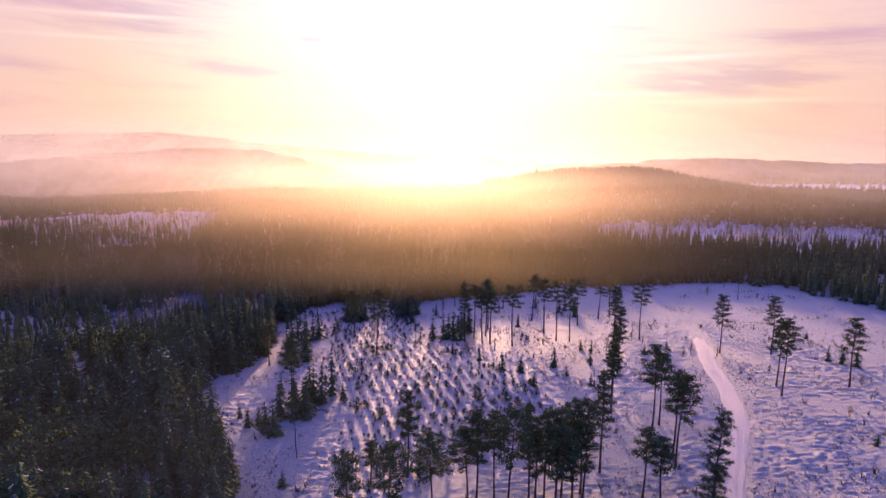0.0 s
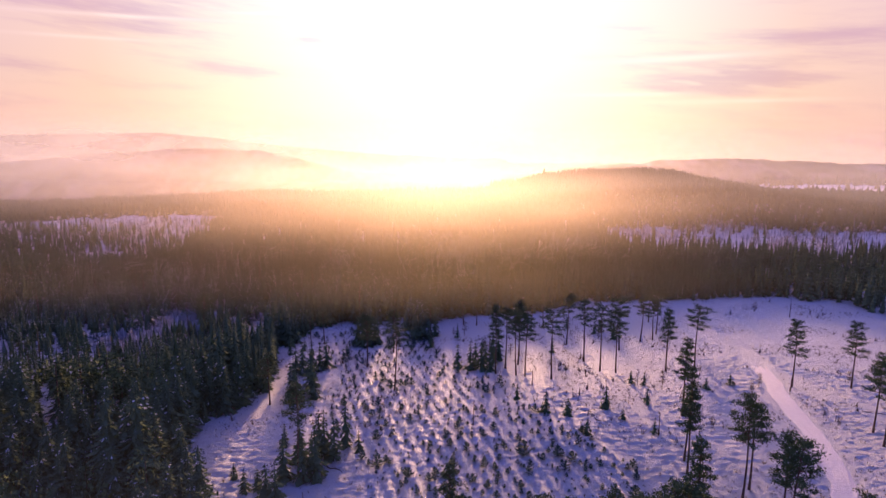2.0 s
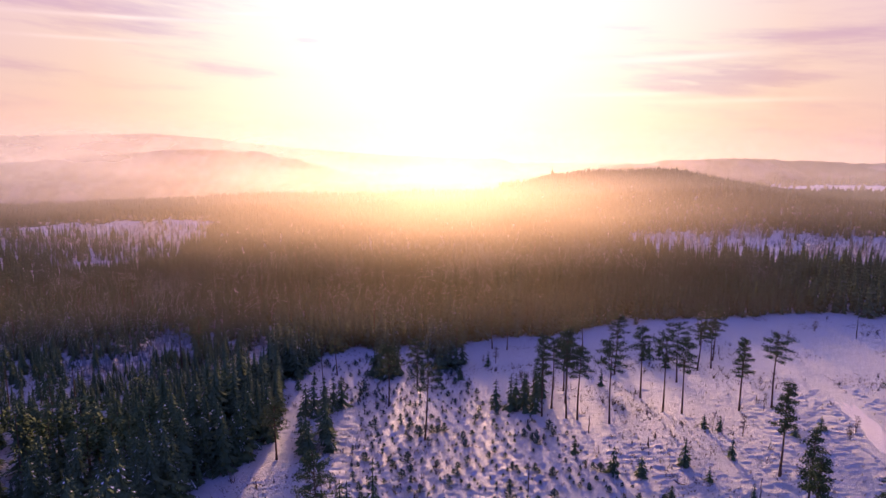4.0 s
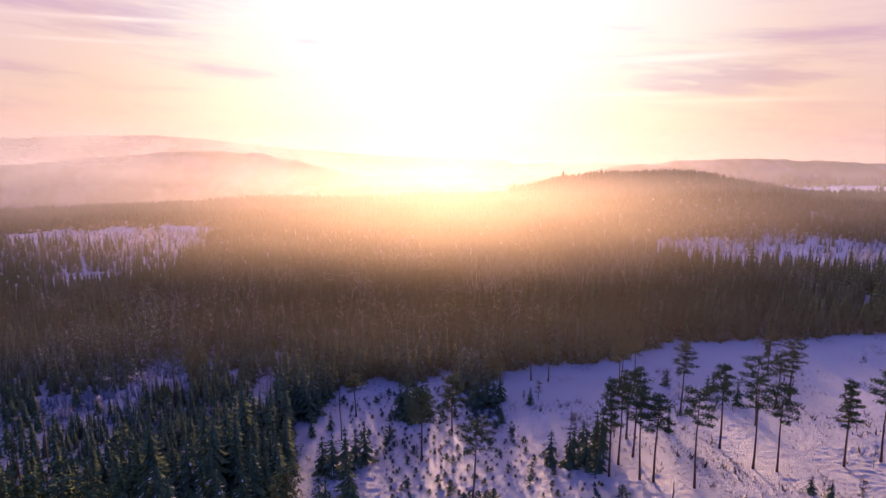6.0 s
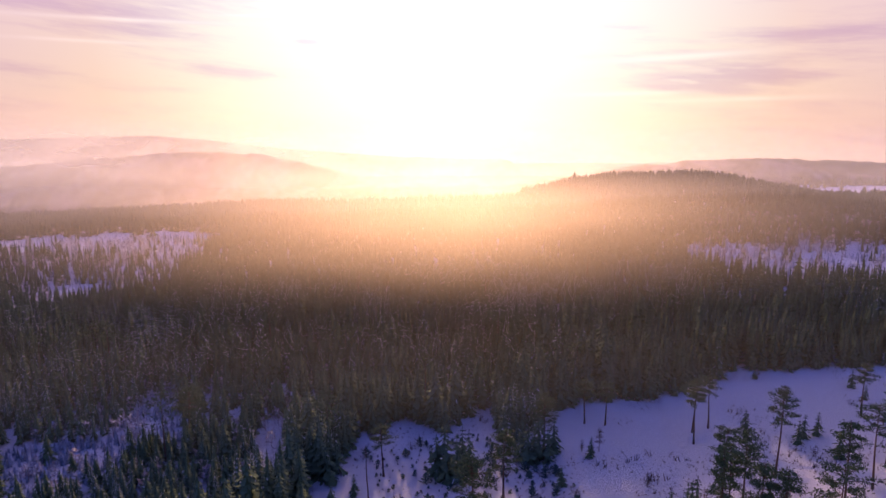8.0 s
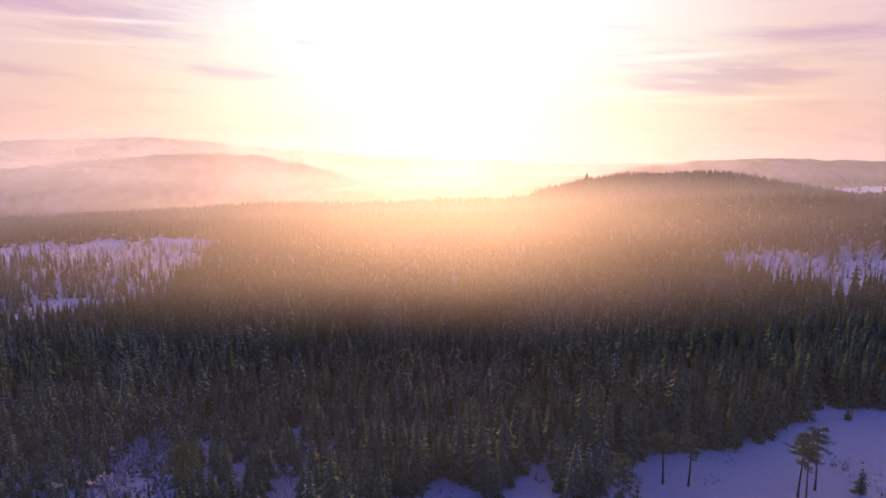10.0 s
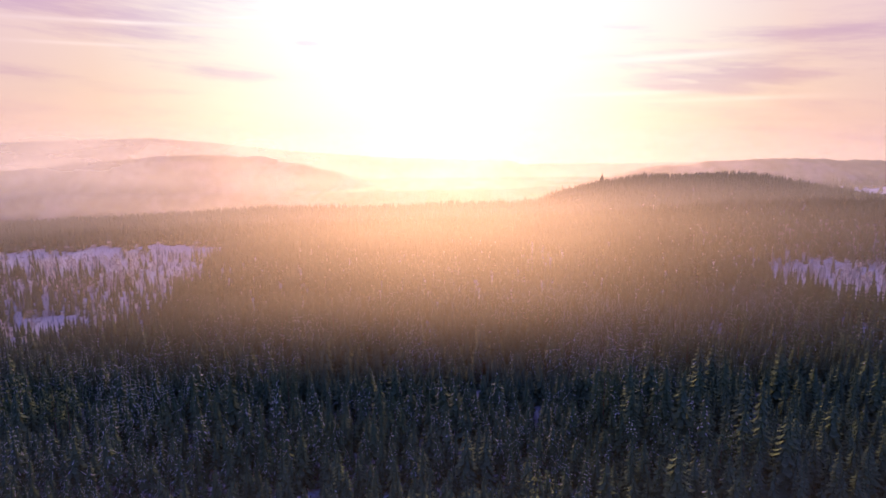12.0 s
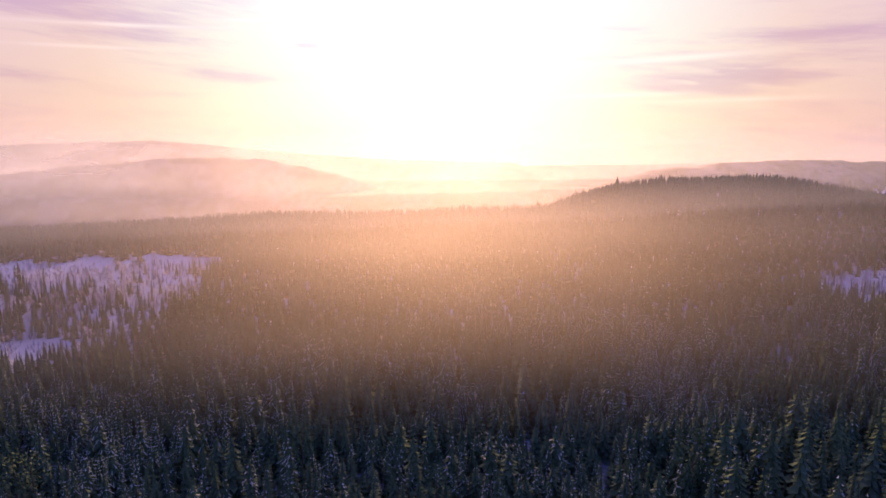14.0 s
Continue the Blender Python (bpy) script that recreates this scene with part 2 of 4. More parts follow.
LEFT_GLADE = [(-114, 201), (-104, 204), (-95, 206), (-98, 227), (-91, 229), (-83, 211), (-78, 205), (-78, 198), (-86, 200), (-87.5, 192), (-89, 188), (-94, 183.5), (-100, 183), (-106, 188.5)]
SIDE_GLADE = [(-87, 229), (-82.5, 229), (-73, 213), (-76, 207), (-78, 211)]
STRIP = [(-65.5, 205), (-62.5, 210), (-60.5, 211), (-57, 197), (-54.2, 185), (-56.5, 182.5), (-59.5, 188), (-63, 197)]
LEFT_BOG = [(-345, 392), (-290, 392), (-240, 368), (-202, 332), (-184, 314), (-164, 314), (-148, 328), (-144, 360), (-150, 400), (-158, 435), (-166, 462), (-175, 484), (-215, 487), (-258, 488), (-300, 490), (-390, 480)]
RIGHT_BOG = [(84, 372), (94, 350), (104, 340), (119, 332), (143, 325), (180, 316), (209, 318), (246, 325), (320, 320), (330, 390), (224, 396), (180, 408), (126, 410), (98, 404)]


def ragged(poly, x, y):
    """Inside an outline that trees and snow break up."""
    return inside(poly, x + 22 * (ripple(x, y, 15, 31) - 0.5), y + 26 * (ripple(x, y, 13, 32) - 0.5))


def on_bog(x, y):
    return ragged(LEFT_BOG, x, y) | ragged(RIGHT_BOG, x, y)


def ground_height(x, y):
    """Height of the snow surface."""
    x, y = np.asarray(x, float), np.asarray(y, float)
    smooth = ease(1.8, 3.6, off_track(x, y))
    u, v = 0.8 * x - 0.6 * y, 0.6 * x + 0.8 * y
    # heather tussocks and slash under the snow, drawn out across the slope
    lumps = np.maximum(ripple(x * 0.42 + 0.12 * y, y, 0.72, 15) - 0.40, 0) * 0.19 + np.maximum(ripple(x * 0.55 - 0.15 * y, y, 0.54, 16) - 0.42, 0) * 0.30 + np.maximum(ripple(x, y, 1.9, 18) - 0.5, 0) * 0.12
    bumps = lumps * (0.30 + 1.2 * ripple(x, y, 11, 17)) + 0.22 * (ripple(x, y, 9.0, 11) - 0.5) + 0.08 * (ripple(u, v, 2.9, 12) - 0.5)
    across = x * ROW_WAY.y - y * ROW_WAY.x
    rows = 0.16 * np.sin(across * 2 * math.pi / 2.3) * ease(0, 1, inside(PLANTED, x, y))
    flat = 1 - 0.72 * ease(172, 206, y + 0.10 * x)
    return land(x, y) + (bumps * flat + rows) * smooth - 0.10 * (1 - smooth)


def ground_at(x, y):
    return float(ground_height(np.array([x]), np.array([y]))[0])


def sheet(name, verts, faces, mats, slots=None, smooth=True):
    """A mesh object from arrays of vertices and triangles or quads."""
    verts, faces = np.asarray(verts, np.float32), np.asarray(faces, np.int32)
    me = bpy.data.meshes.new(name)
    k = faces.shape[1]
    me.vertices.add(len(verts)), me.loops.add(faces.size), me.polygons.add(len(faces))
    me.vertices.foreach_set("co", verts.ravel())
    me.loops.foreach_set("vertex_index", faces.ravel())
    me.polygons.foreach_set("loop_start", np.arange(0, faces.size, k, dtype=np.int32))
    if slots is not None:
        me.polygons.foreach_set("material_index", np.asarray(slots, np.int32))
    me.polygons.foreach_set("use_smooth", np.full(len(faces), smooth))
    me.update(calc_edges=True)
    for m in mats:
        me.materials.append(m)
    return me


def grid(xs, ys, height):
    gx, gy = np.meshgrid(xs, ys)
    verts = np.stack([gx.ravel(), gy.ravel(), height(gx, gy).ravel()], 1)
    nx, ny = len(xs), len(ys)
    i = (np.arange(ny - 1)[:, None] * nx + np.arange(nx - 1)[None, :]).ravel()
    return verts, np.stack([i, i + 1, i + nx + 1, i + nx], 1)


def spread(a, b, step, low, high, grow=1.09):
    """Even steps between a and b, ever longer ones out to low and high."""
    mid = list(np.arange(a, b, step))
    down, up, s = [a], [mid[-1]], step
    while down[-1] > low or up[-1] < high:
        s *= grow
        if down[-1] > low:
            down.append(down[-1] - s)
        if up[-1] < high:
            up.append(up[-1] + s)
    return np.array(down[:0:-1] + mid + up[1:])


gx, gy = spread(-52, 104, 0.34, -4600, 4600), spread(82, 190, 0.28, -900, 4700)
tagged(new("ground", sheet("ground", *grid(gx, gy, ground_height), [SNOW])), "snow-covered uneven forest ground with a logged clearing", "ground", kind="structure")


def track_strip():
    mids = []
    for (ax, ay), (bx, by) in zip(TRACK, TRACK[1:]):
        for k in range(10):
            mids.append((ax + (bx - ax) * k / 10, ay + (by - ay) * k / 10))
    mids = np.array(mids)
    for _ in range(6):
        mids[1:-1] = (mids[:-2] + 2 * mids[1:-1] + mids[2:]) / 4
    side = np.gradient(mids, axis=0)
    side = np.stack([side[:, 1], -side[:, 0]], 1) / np.linalg.norm(side, axis=1)[:, None]
    across = np.linspace(-3.4, 3.4, 21)
    verts = []
    for i, (m, s) in enumerate(zip(mids, side)):
        for a in across:
            p = m + s * a * min(1.0, 0.6 + i / 24) * (1.0 + 0.45 * (float(ripple(i * 1.0, 3.0 if a < 0 else 9.0, 2.3, 33)) - 0.5))
            rut = -0.07 * (math.exp(-((abs(a) - 0.85) / 0.28) ** 2))
            z = float(land(p[0], p[1])) - 0.06 + rut + 0.08 * float(ripple(p[0], p[1], 1.1, 31)) - 0.13 * max(0, abs(a) - 1.4) - (0.22 if abs(a) > 3.2 else 0) - 0.5 * max(0, 24 - i) / 24
            verts.append((p[0], p[1], z))
    n = len(across)
    faces = [(r * n + c, r * n + c + 1, (r + 1) * n + c + 1, (r + 1) * n + c) for r in range(len(mids) - 1) for c in range(n - 1)]
    tagged(new("road", sheet("road", verts, faces, [TRACK_SNOW])), "narrow forest track of packed snow with wheel ruts", "track", kind="structure")


track_strip()


def far_ridge(y, depth, crest, seed):
    """A wooded ridge far off; crest gives its height at places along it."""
    cx, cz = [c[0] for c in crest], [c[1] for c in crest]
    xs, ys = np.linspace(cx[0], cx[-1], 420), np.linspace(y - depth, y + depth, 26)

    def height(px, py):
        arch = np.cos(np.clip((py - y) / depth, -1, 1) * math.pi / 2) ** 1.3
        top = (np.interp(px - 30, cx, cz) + np.interp(px, cx, cz) + np.interp(px + 30, cx, cz)) / 3
        fringe = (2.4 * ripple(px, py, 9, seed + 2) + 2.8 * ripple(px, py, 26, seed + 3) - 3.0) * (1 + y / 2600)
        return -60 + arch * (top + 60 + fringe)

    tagged(new("backdrop", sheet("backdrop", *grid(xs, ys, height), [WOODS])), "distant wooded ridge fading into mist", "ridge", kind="structure")


def far_plain():
    """Rolling wooded country between the last single trees and the ridges."""
    def height(px, py):
        return np.maximum(land(px, py) + 6, -14 - 90 * ease(1100, 2300, py)) + 9 * ripple(px, py, 260, 71) + 4 * ripple(px, py, 60, 72) + 3 * ripple(px, py, 17, 73) - 30 * (1 - ease(940, 1000, py))

    tagged(new("backdrop", sheet("backdrop", *grid(np.linspace(-4200, 4200, 300), 940 * (4600 / 940) ** np.linspace(0, 1, 160), height), [WOODS])), "distant wooded country under mist", "woods", kind="structure")


far_plain()
far_ridge(2900, 700, [(-3900, -10), (-3300, 45), (-2700, 66), (-2045, 79), (-1650, 91), (-1300, 97), (-1120, 84), (-940, 62), (-600, 30), (-250, 5), (300, -12)], 41)
far_ridge(1150, 190, [(-1150, -14), (-900, 6), (-711, 24), (-627, 32), (-469, 46), (-350, 43), (-270, 30), (-180, 8), (-60, -30)], 47)
far_ridge(1060, 190, [(150, -12), (262, 22), (335, 27), (445, 35), (525, 34), (607, 31), (706, 27), (772, 30), (1000, 29), (1400, 24), (1900, -10)], 53)


# ---- trees ----
class Soup:
    """Collects vertices and triangles with a material slot each."""

    def __init__(self):
        self.v, self.f, self.m = [], [], []

    def tri(self, a, b, c, slot):
        k = len(self.v)
        self.v += [a, b, c]
        self.f.append((k, k + 1, k + 2))
        self.m.append(slot)

    def kite(self, a, l, t, r, slot):
        k = len(self.v)
        self.v += [a, l, t, r]
        self.f += [(k, k + 3, k + 1), (k + 1, k + 3, k + 2)]
        self.m += [slot, slot]

    def tube(self, path, radii, sides, slot):
        k = len(self.v)
        for i, (p, r) in enumerate(zip(path, radii)):
            d = (Vector(path[min(i + 1, len(path) - 1)]) - Vector(path[max(i - 1, 0)])).normalized()
            u = d.orthogonal().normalized()
            w_ = d.cross(u)
            for s in range(sides):
                a = 2 * math.pi * s / sides
                q = Vector(p) + (u * math.cos(a) + w_ * math.sin(a)) * r
                self.v.append(tuple(q))
        for i in range(len(path) - 1):
            for s in range(sides):
                a, b = k + i * sides + s, k + i * sides + (s + 1) % sides
                self.f += [(a, b, b + sides), (a, b + sides, a + sides)]
                self.m += [slot, slot]

    def arrays(self):
        return np.array(self.v, np.float32), np.array(self.f, np.int32), np.array(self.m, np.int32)

    def mesh(self, name, mats, smooth=False):
        v, f, m = self.arrays()
        return sheet(name, v, f, mats, m, smooth)


def spruce_crown(rnd, whorls, arms, snowy, twigs=0, slots=(0, 1), radius=0.17, foot=0.10, core=0.42, line=0.0050):
    """The crown of a spruce one metre high: whorls of drooping boughs, some carrying snow."""
    s = Soup()
    k0, sides = len(s.v), 6
    s.v += [(core * radius * math.cos(6.2832 * q / sides) * rnd.uniform(0.8, 1.2), core * radius * math.sin(6.2832 * q / sides) * rnd.uniform(0.8, 1.2), foot + 0.02) for q in range(sides)] + [(0, 0, 0.97)]
    s.f += [(k0 + q, k0 + (q + 1) % sides, k0 + sides) for q in range(sides)]
    s.m += [slots[0]] * sides
    for i in range(whorls):
        k = (i + rnd.uniform(-0.25, 0.25)) / whorls
        z = foot + (0.98 - foot) * min(max(k, 0), 0.985)
        reach = radius * (1 - z) ** 0.85 * rnd.uniform(0.85, 1.15) + 0.012
        turn = rnd.uniform(0, 6.28)
        for j in range(arms):
            a = turn + 2 * math.pi * j / arms + rnd.uniform(-0.35, 0.35)
            r = reach * rnd.uniform(0.62, 1.28)
            drop = r * rnd.uniform(0.40, 0.95) * (1 - 0.5 * z)
            wide = r * rnd.uniform(0.26, 0.44) * (1.35 if arms < 5 else 4.6 / arms)
            c, d = math.cos(a), math.sin(a)

            def at(out, side, down):
                return (c * out - d * side, d * out + c * side, z - down)

            s.kite(at(0, 0, -0.03), at(r * 0.62, wide, drop * 0.8), at(r, 0, drop), at(r * 0.62, -wide, drop * 0.8), slots[0])
            for q in range(twigs):
                out = r * rnd.uniform(0.35, 0.95)
                side = rnd.choice((-1, 1)) * wide * rnd.uniform(0.5, 1.3)
                tip = rnd.uniform(0.012, 0.03)
                s.tri(at(out, side * 0.2, drop * out / r * 0.8), at(out + tip * 1.4, side * 0.6, drop * out / r), at(out + tip, side * 1.15, drop * out / r + 0.012), slots[0])
            if rnd.random() < snowy:
                # a thin line of snow along the bough, and along its side twigs where these show
                lo, hi, e = rnd.uniform(0.15, 0.60), rnd.uniform(0.80, 1.04), line * rnd.uniform(0.7, 1.3)
                s.tri(at(r * lo, 0, drop * lo - 0.012), at(r * hi, e, drop * hi - 0.006), at(r * hi, -e, drop * hi - 0.006), slots[1])
                for q in range(2 if twigs else 0):
                    o, sd = r * rnd.uniform(0.4, 0.75), rnd.choice((-1, 1)) * wide * rnd.uniform(0.6, 1.1)
                    k = drop / r
                    s.tri(at(o, sd * 0.1, k * o - 0.010), at(o * 1.28, sd + e * 0.8, k * o * 1.2 - 0.006), at(o * 1.28, sd - e * 0.8, k * o * 1.2 - 0.006), slots[1])
    s.tri((-0.012, 0, 0.93), (0.012, 0, 0.93), (0, 0.0, 1.0), slots[0])
    s.tri((0, -0.012, 0.93), (0, 0.012, 0.93), (0, 0.0, 1.0), slots[0])
    return s


def trunk_soup(top, foot_r, lean=(0, 0), sides=6, slot=0, steps=4):
    s = Soup()
    path = [(lean[0] * (i / steps) ** 2, lean[1] * (i / steps) ** 2, top * i / steps - (0.02 if i == 0 else 0)) for i in range(steps + 1)]
    s.tube(path, [foot_r * (1 - 0.8 * i / steps) for i in range(steps + 1)], sides, slot)
    return s


def joined(a, b):
    va, fa, ma = a
    vb, fb, mb = b
    return np.concatenate([va, vb]), np.concatenate([fa, fb + len(va)]), np.concatenate([ma, mb])


def grown(name, kinds, x, y, tall, wide, mats, label, category, sink=0.15, laden=0.0):
    """Many trees of the given kinds, joined into one mesh of uncounted stuff."""
    rng = np.random.default_rng(len(x))
    z = ground_height(x, y) - sink
    patchy = np.clip(2.4 * (0.5 * ripple(x, y, 34, 61) + 0.5 * ripple(x, y, 12, 62) - 0.5) + 0.34 + laden + rng.normal(0, 0.2, len(x)), 0, 0.999)
    which, turn = (patchy * len(kinds)).astype(int), rng.uniform(0, 2 * math.pi, len(x))
    vs, fs, ms, base = [], [], [], 0
    for k, (v, f, m) in enumerate(kinds):
        i = np.nonzero(which == k)[0]
        if not len(i):
            continue
        c, s = np.cos(turn[i])[:, None], np.sin(turn[i])[:, None]
        px = (v[:, 0] * c - v[:, 1] * s) * wide[i][:, None] + x[i][:, None] + v[:, 2] * tall[i][:, None] * rng.normal(0, 0.018, len(i))[:, None]
        py = (v[:, 0] * s + v[:, 1] * c) * wide[i][:, None] + y[i][:, None]
        pz = v[:, 2] * tall[i][:, None] + z[i][:, None]
        vs.append(np.stack([px, py, pz], 2).reshape(-1, 3))
        fs.append((f[None] + (np.arange(len(i)) * len(v))[:, None, None] + base).reshape(-1, 3))
        ms.append(np.tile(m, len(i)))
        base += len(i) * len(v)
    me = sheet(name, np.concatenate(vs), np.concatenate(fs), mats, np.concatenate(ms), False)
    return tagged(new(name, me), label, category, kind="stuff")


rnd = random.Random(7)
FOREST_MATS = [NEEDLES, TREE_SNOW, BARK]


def kind_of_spruce(whorls, arms, snowy, sides=4, radius=0.17, twigs=0):
    crown = spruce_crown(rnd, whorls, arms, snowy, twigs, radius=radius).arrays()
    return joined(crown, trunk_soup(0.5, 0.012, sides=sides, slot=2, steps=1).arrays())


SPRUCE_OLD = [kind_of_spruce(21, 8, 0.10, radius=rnd.uniform(0.16, 0.21), twigs=2) for _ in range(6)]
SPRUCE_NEAR = [kind_of_spruce(14, 7, snowy, radius=rnd.uniform(0.18, 0.25)) for snowy in (0.0, 0.02, 0.06, 0.14, 0.28, 0.45, 0.65, 0.85)]
SPRUCE_MID = [kind_of_spruce(8, 4, snowy, 3, rnd.uniform(0.16, 0.20)) for snowy in (0.0, 0.0, 0.1, 0.25, 0.5, 0.9)]
SPRUCE_FAR = [kind_of_spruce(4, 3, 0.0, 3, 0.25) for _ in range(5)]
SPRUCE_LAST = [spruce_crown(rnd, 3, 3, 0.0, radius=0.30).arrays() for _ in range(4)]


def scatter(x0, x1, y0, y1, step, seed):
    """Jittered places inside the forest and in view of the flight, with what openings leave."""
    rng = np.random.default_rng(seed)
    gx_, gy_ = np.meshgrid(np.arange(x0, x1, step), np.arange(y0, y1, step))
    x = gx_.ravel() + rng.uniform(-0.48, 0.48, gx_.size) * step
    y = gy_.ravel() + rng.uniform(-0.48, 0.48, gx_.size) * step
    keep = ~inside(CLEARING, x, y)
    keep &= np.abs(x) < 0.74 * y + 45
    chance = rng.random(len(x))
    thin_ = ripple(x, y, 22, 5)
    keep &= chance < 0.72 + 0.6 * thin_ + 0.2 * ease(270, 300, y)
    keep &= ~inside(LEFT_GLADE, x, y) | (chance < 0.04)
    keep &= ~inside(SIDE_GLADE, x, y) | (chance < 0.25)
    keep &= ~inside(STRIP, x, y)
    clumps = ease(0.42, 0.68, ripple(x, y, 17, 8))
    open_snow = inside([(-196, 350), (-184, 330), (-164, 324), (-162, 344), (-182, 352)], x, y) | inside([(-148, 357), (-146, 340), (-128, 326), (-124, 352)], x, y)
    belt = ease(312, 332, y) * (1 - ease(378, 402, y + 0.1 * x)) * ~open_snow
    west_bog = 0.02 + 0.12 * clumps * (1 - ease(425, 445, y)) + (0.50 + 0.5 * clumps) * belt
    keep &= ~ragged(LEFT_BOG, x, y) | (chance < west_bog)
    keep &= ~ragged(RIGHT_BOG, x, y) | (chance < 0.03 + 0.10 * clumps + 0.10 * ease(375, 405, y))
    keep &= ~((y > 745) & (y < 900) & (x > 0.48 * y)) | (chance < 0.03)
    return x[keep], y[keep], rng


def sizes(x, y, rng, low, high):
    """Heights: stands of younger and older trees, a few standing out; taller by the old logged edge."""
    stand = ripple(x, y, 45, 9)
    tall = low + (high - low) * (0.6 * stand + 0.4 * rng.random(len(x)))
    tall *= np.where(rng.random(len(x)) < 0.10, 1.38, 1.0) * np.where(rng.random(len(x)) < 0.15, 0.78, 1.0)
    old = (1 - ease(-62, -46, x)) * (1 - ease(150, 185, y))
    tall *= 1 + 0.55 * old
    tall *= 1 - 0.38 * (1 - ease(-66, -52, x)) * ease(148, 165, y) * (1 - ease(205, 235, y))
    tall *= 1 - 0.20 * (1 - ease(-78, -68, x)) * ease(140, 152, y) * (1 - ease(180, 190, y))
    tall *= 1 + 0.3 * inside([(-12, 208), (62, 222), (70, 262), (-16, 262)], x, y)
    tall *= np.where(on_bog(x, y), 0.75, 1.0)
    # a younger stand before the bog
    tall *= 1 - 0.2 * inside([(-250, 285), (-130, 285), (-130, 340), (-250, 340)], x, y)
    return tall, tall * rng.uniform(0.85, 1.2, len(x))


HERO = (-102, 6, 226, 257)
x, y, rng = scatter(-250, 160, 40, 350, 3.05, 1)


def close_by(x, y):
    """The stretch of forest that the flight passes nearest."""
    return (y < 292) & (np.abs(x + 35) < 155) | (np.abs(x + 52) < 0.74 * (y - 157) + 12)


near = close_by(x, y)
x, y = x[near], y[near]
hero = (x > HERO[0]) & (x < HERO[1]) & (y > HERO[2]) & (y < HERO[3])
hx, hy = x[hero], y[hero]
order = rng.permutation(len(hx))
singles, rest = order[:185], order[185:]
nx, ny = np.concatenate([x[~hero], hx[rest]]), np.concatenate([y[~hero], hy[rest]])
aged = (nx < -26) & (ny < 152)
ox, oy = nx[aged], ny[aged]
few = rng.random(len(ox)) < 0.15 + 0.7 * ripple(ox, oy, 15, 19)
ox, oy = ox[few], oy[few]
broad = ripple(ox, oy, 18, 33) + rng.normal(0, 0.08, len(ox)) > 0.46
wx, wy = ox[broad], oy[broad]
ox, oy = ox[~broad], oy[~broad]
nx, ny = nx[~aged], ny[~aged]
tall, wide = sizes(nx, ny, rng, 7.2, 10.6)
wide = wide * 1.05
grown("spruce_forest", SPRUCE_NEAR, nx, ny, tall, wide, FOREST_MATS, "dense dark spruce forest with snow on its boughs", "forest",
      laden=0.35 * np.exp(-((nx + 105) / 34) ** 2 - ((ny - 232) / 26) ** 2) + 0.10 * ease(212, 230, ny) - 0.38 * ease(-25, 10, nx) * (1 - ease(250, 285, ny)))
tall = rng.uniform(8.5, 15.5, len(ox)) * (0.7 + 0.55 * ripple(ox, oy, 14, 15))
grown("spruce_forest", SPRUCE_OLD, ox, oy, tall, tall * rng.uniform(1.15, 1.6, len(ox)), FOREST_MATS, "old dark spruce stand beside the clearing", "forest")


ux, uy, rng = scatter(-112, -46, 146, 204, 1.9, 12)
keep = (rng.random(len(ux)) < 0.62) & (ux > -66 - 0.9 * (uy - 146))
ux, uy = ux[keep], uy[keep]
tall = rng.uniform(3.2, 6.6, len(ux))
grown("spruce_forest", SPRUCE_NEAR, ux, uy, tall, tall * rng.uniform(1.0, 1.4, len(ux)), [NEEDLES, TREE_SNOW, BARK], "young frosted spruce thicket beside the glade", "forest", laden=0.30)


ux, uy, rng = scatter(-180, 110, 200, 300, 3.2, 21)
keep = close_by(ux, uy) & (rng.random(len(ux)) < 0.85)
ux, uy = ux[keep], uy[keep]
tall = rng.uniform(3.6, 6.8, len(ux))
grown("spruce_forest", SPRUCE_MID, ux, uy, tall, tall * rng.uniform(1.3, 1.9, len(ux)), FOREST_MATS, "young spruces filling the gaps of the forest", "forest", laden=0.1)


ux, uy, rng = scatter(-130, -28, 60, 152, 3.4, 22)
keep = rng.random(len(ux)) < 0.25 + 0.7 * ripple(ux, uy, 13, 20)
ux, uy = ux[keep], uy[keep]
tall = rng.uniform(4.5, 8.5, len(ux))
grown("spruce_forest", SPRUCE_MID, ux, uy, tall, tall * rng.uniform(1.3, 1.9, len(ux)), FOREST_MATS, "young spruces filling the old stand", "forest", laden=-0.2)


def forest_pine(seed):
    """A pine seen only as a crown above the others, a metre high."""
    r = random.Random(seed)
    s_ = Soup()
    for _ in range(150):
        k = r.uniform(0.0, 1.0)
        z_ = 0.55 + 0.44 * k
        a, o = r.uniform(0, 6.28), 0.17 * math.sqrt(r.random()) * (0.45 + 0.8 * math.sin(math.pi * min(1, 0.25 + 0.75 * k)))
        u = Vector((r.uniform(-1, 1), r.uniform(-1, 1), r.uniform(-0.2, 0.8))).normalized() * r.uniform(0.016, 0.034)
        v_ = u.orthogonal().normalized() * r.uniform(0.007, 0.014)
        q = Vector((math.cos(a) * o, math.sin(a) * o, z_))
        s_.kite(tuple(q - u), tuple(q + v_), tuple(q + u), tuple(q - v_), 0)
    return joined(s_.arrays(), trunk_soup(0.9, 0.012, sides=4, slot=2, steps=2).arrays())


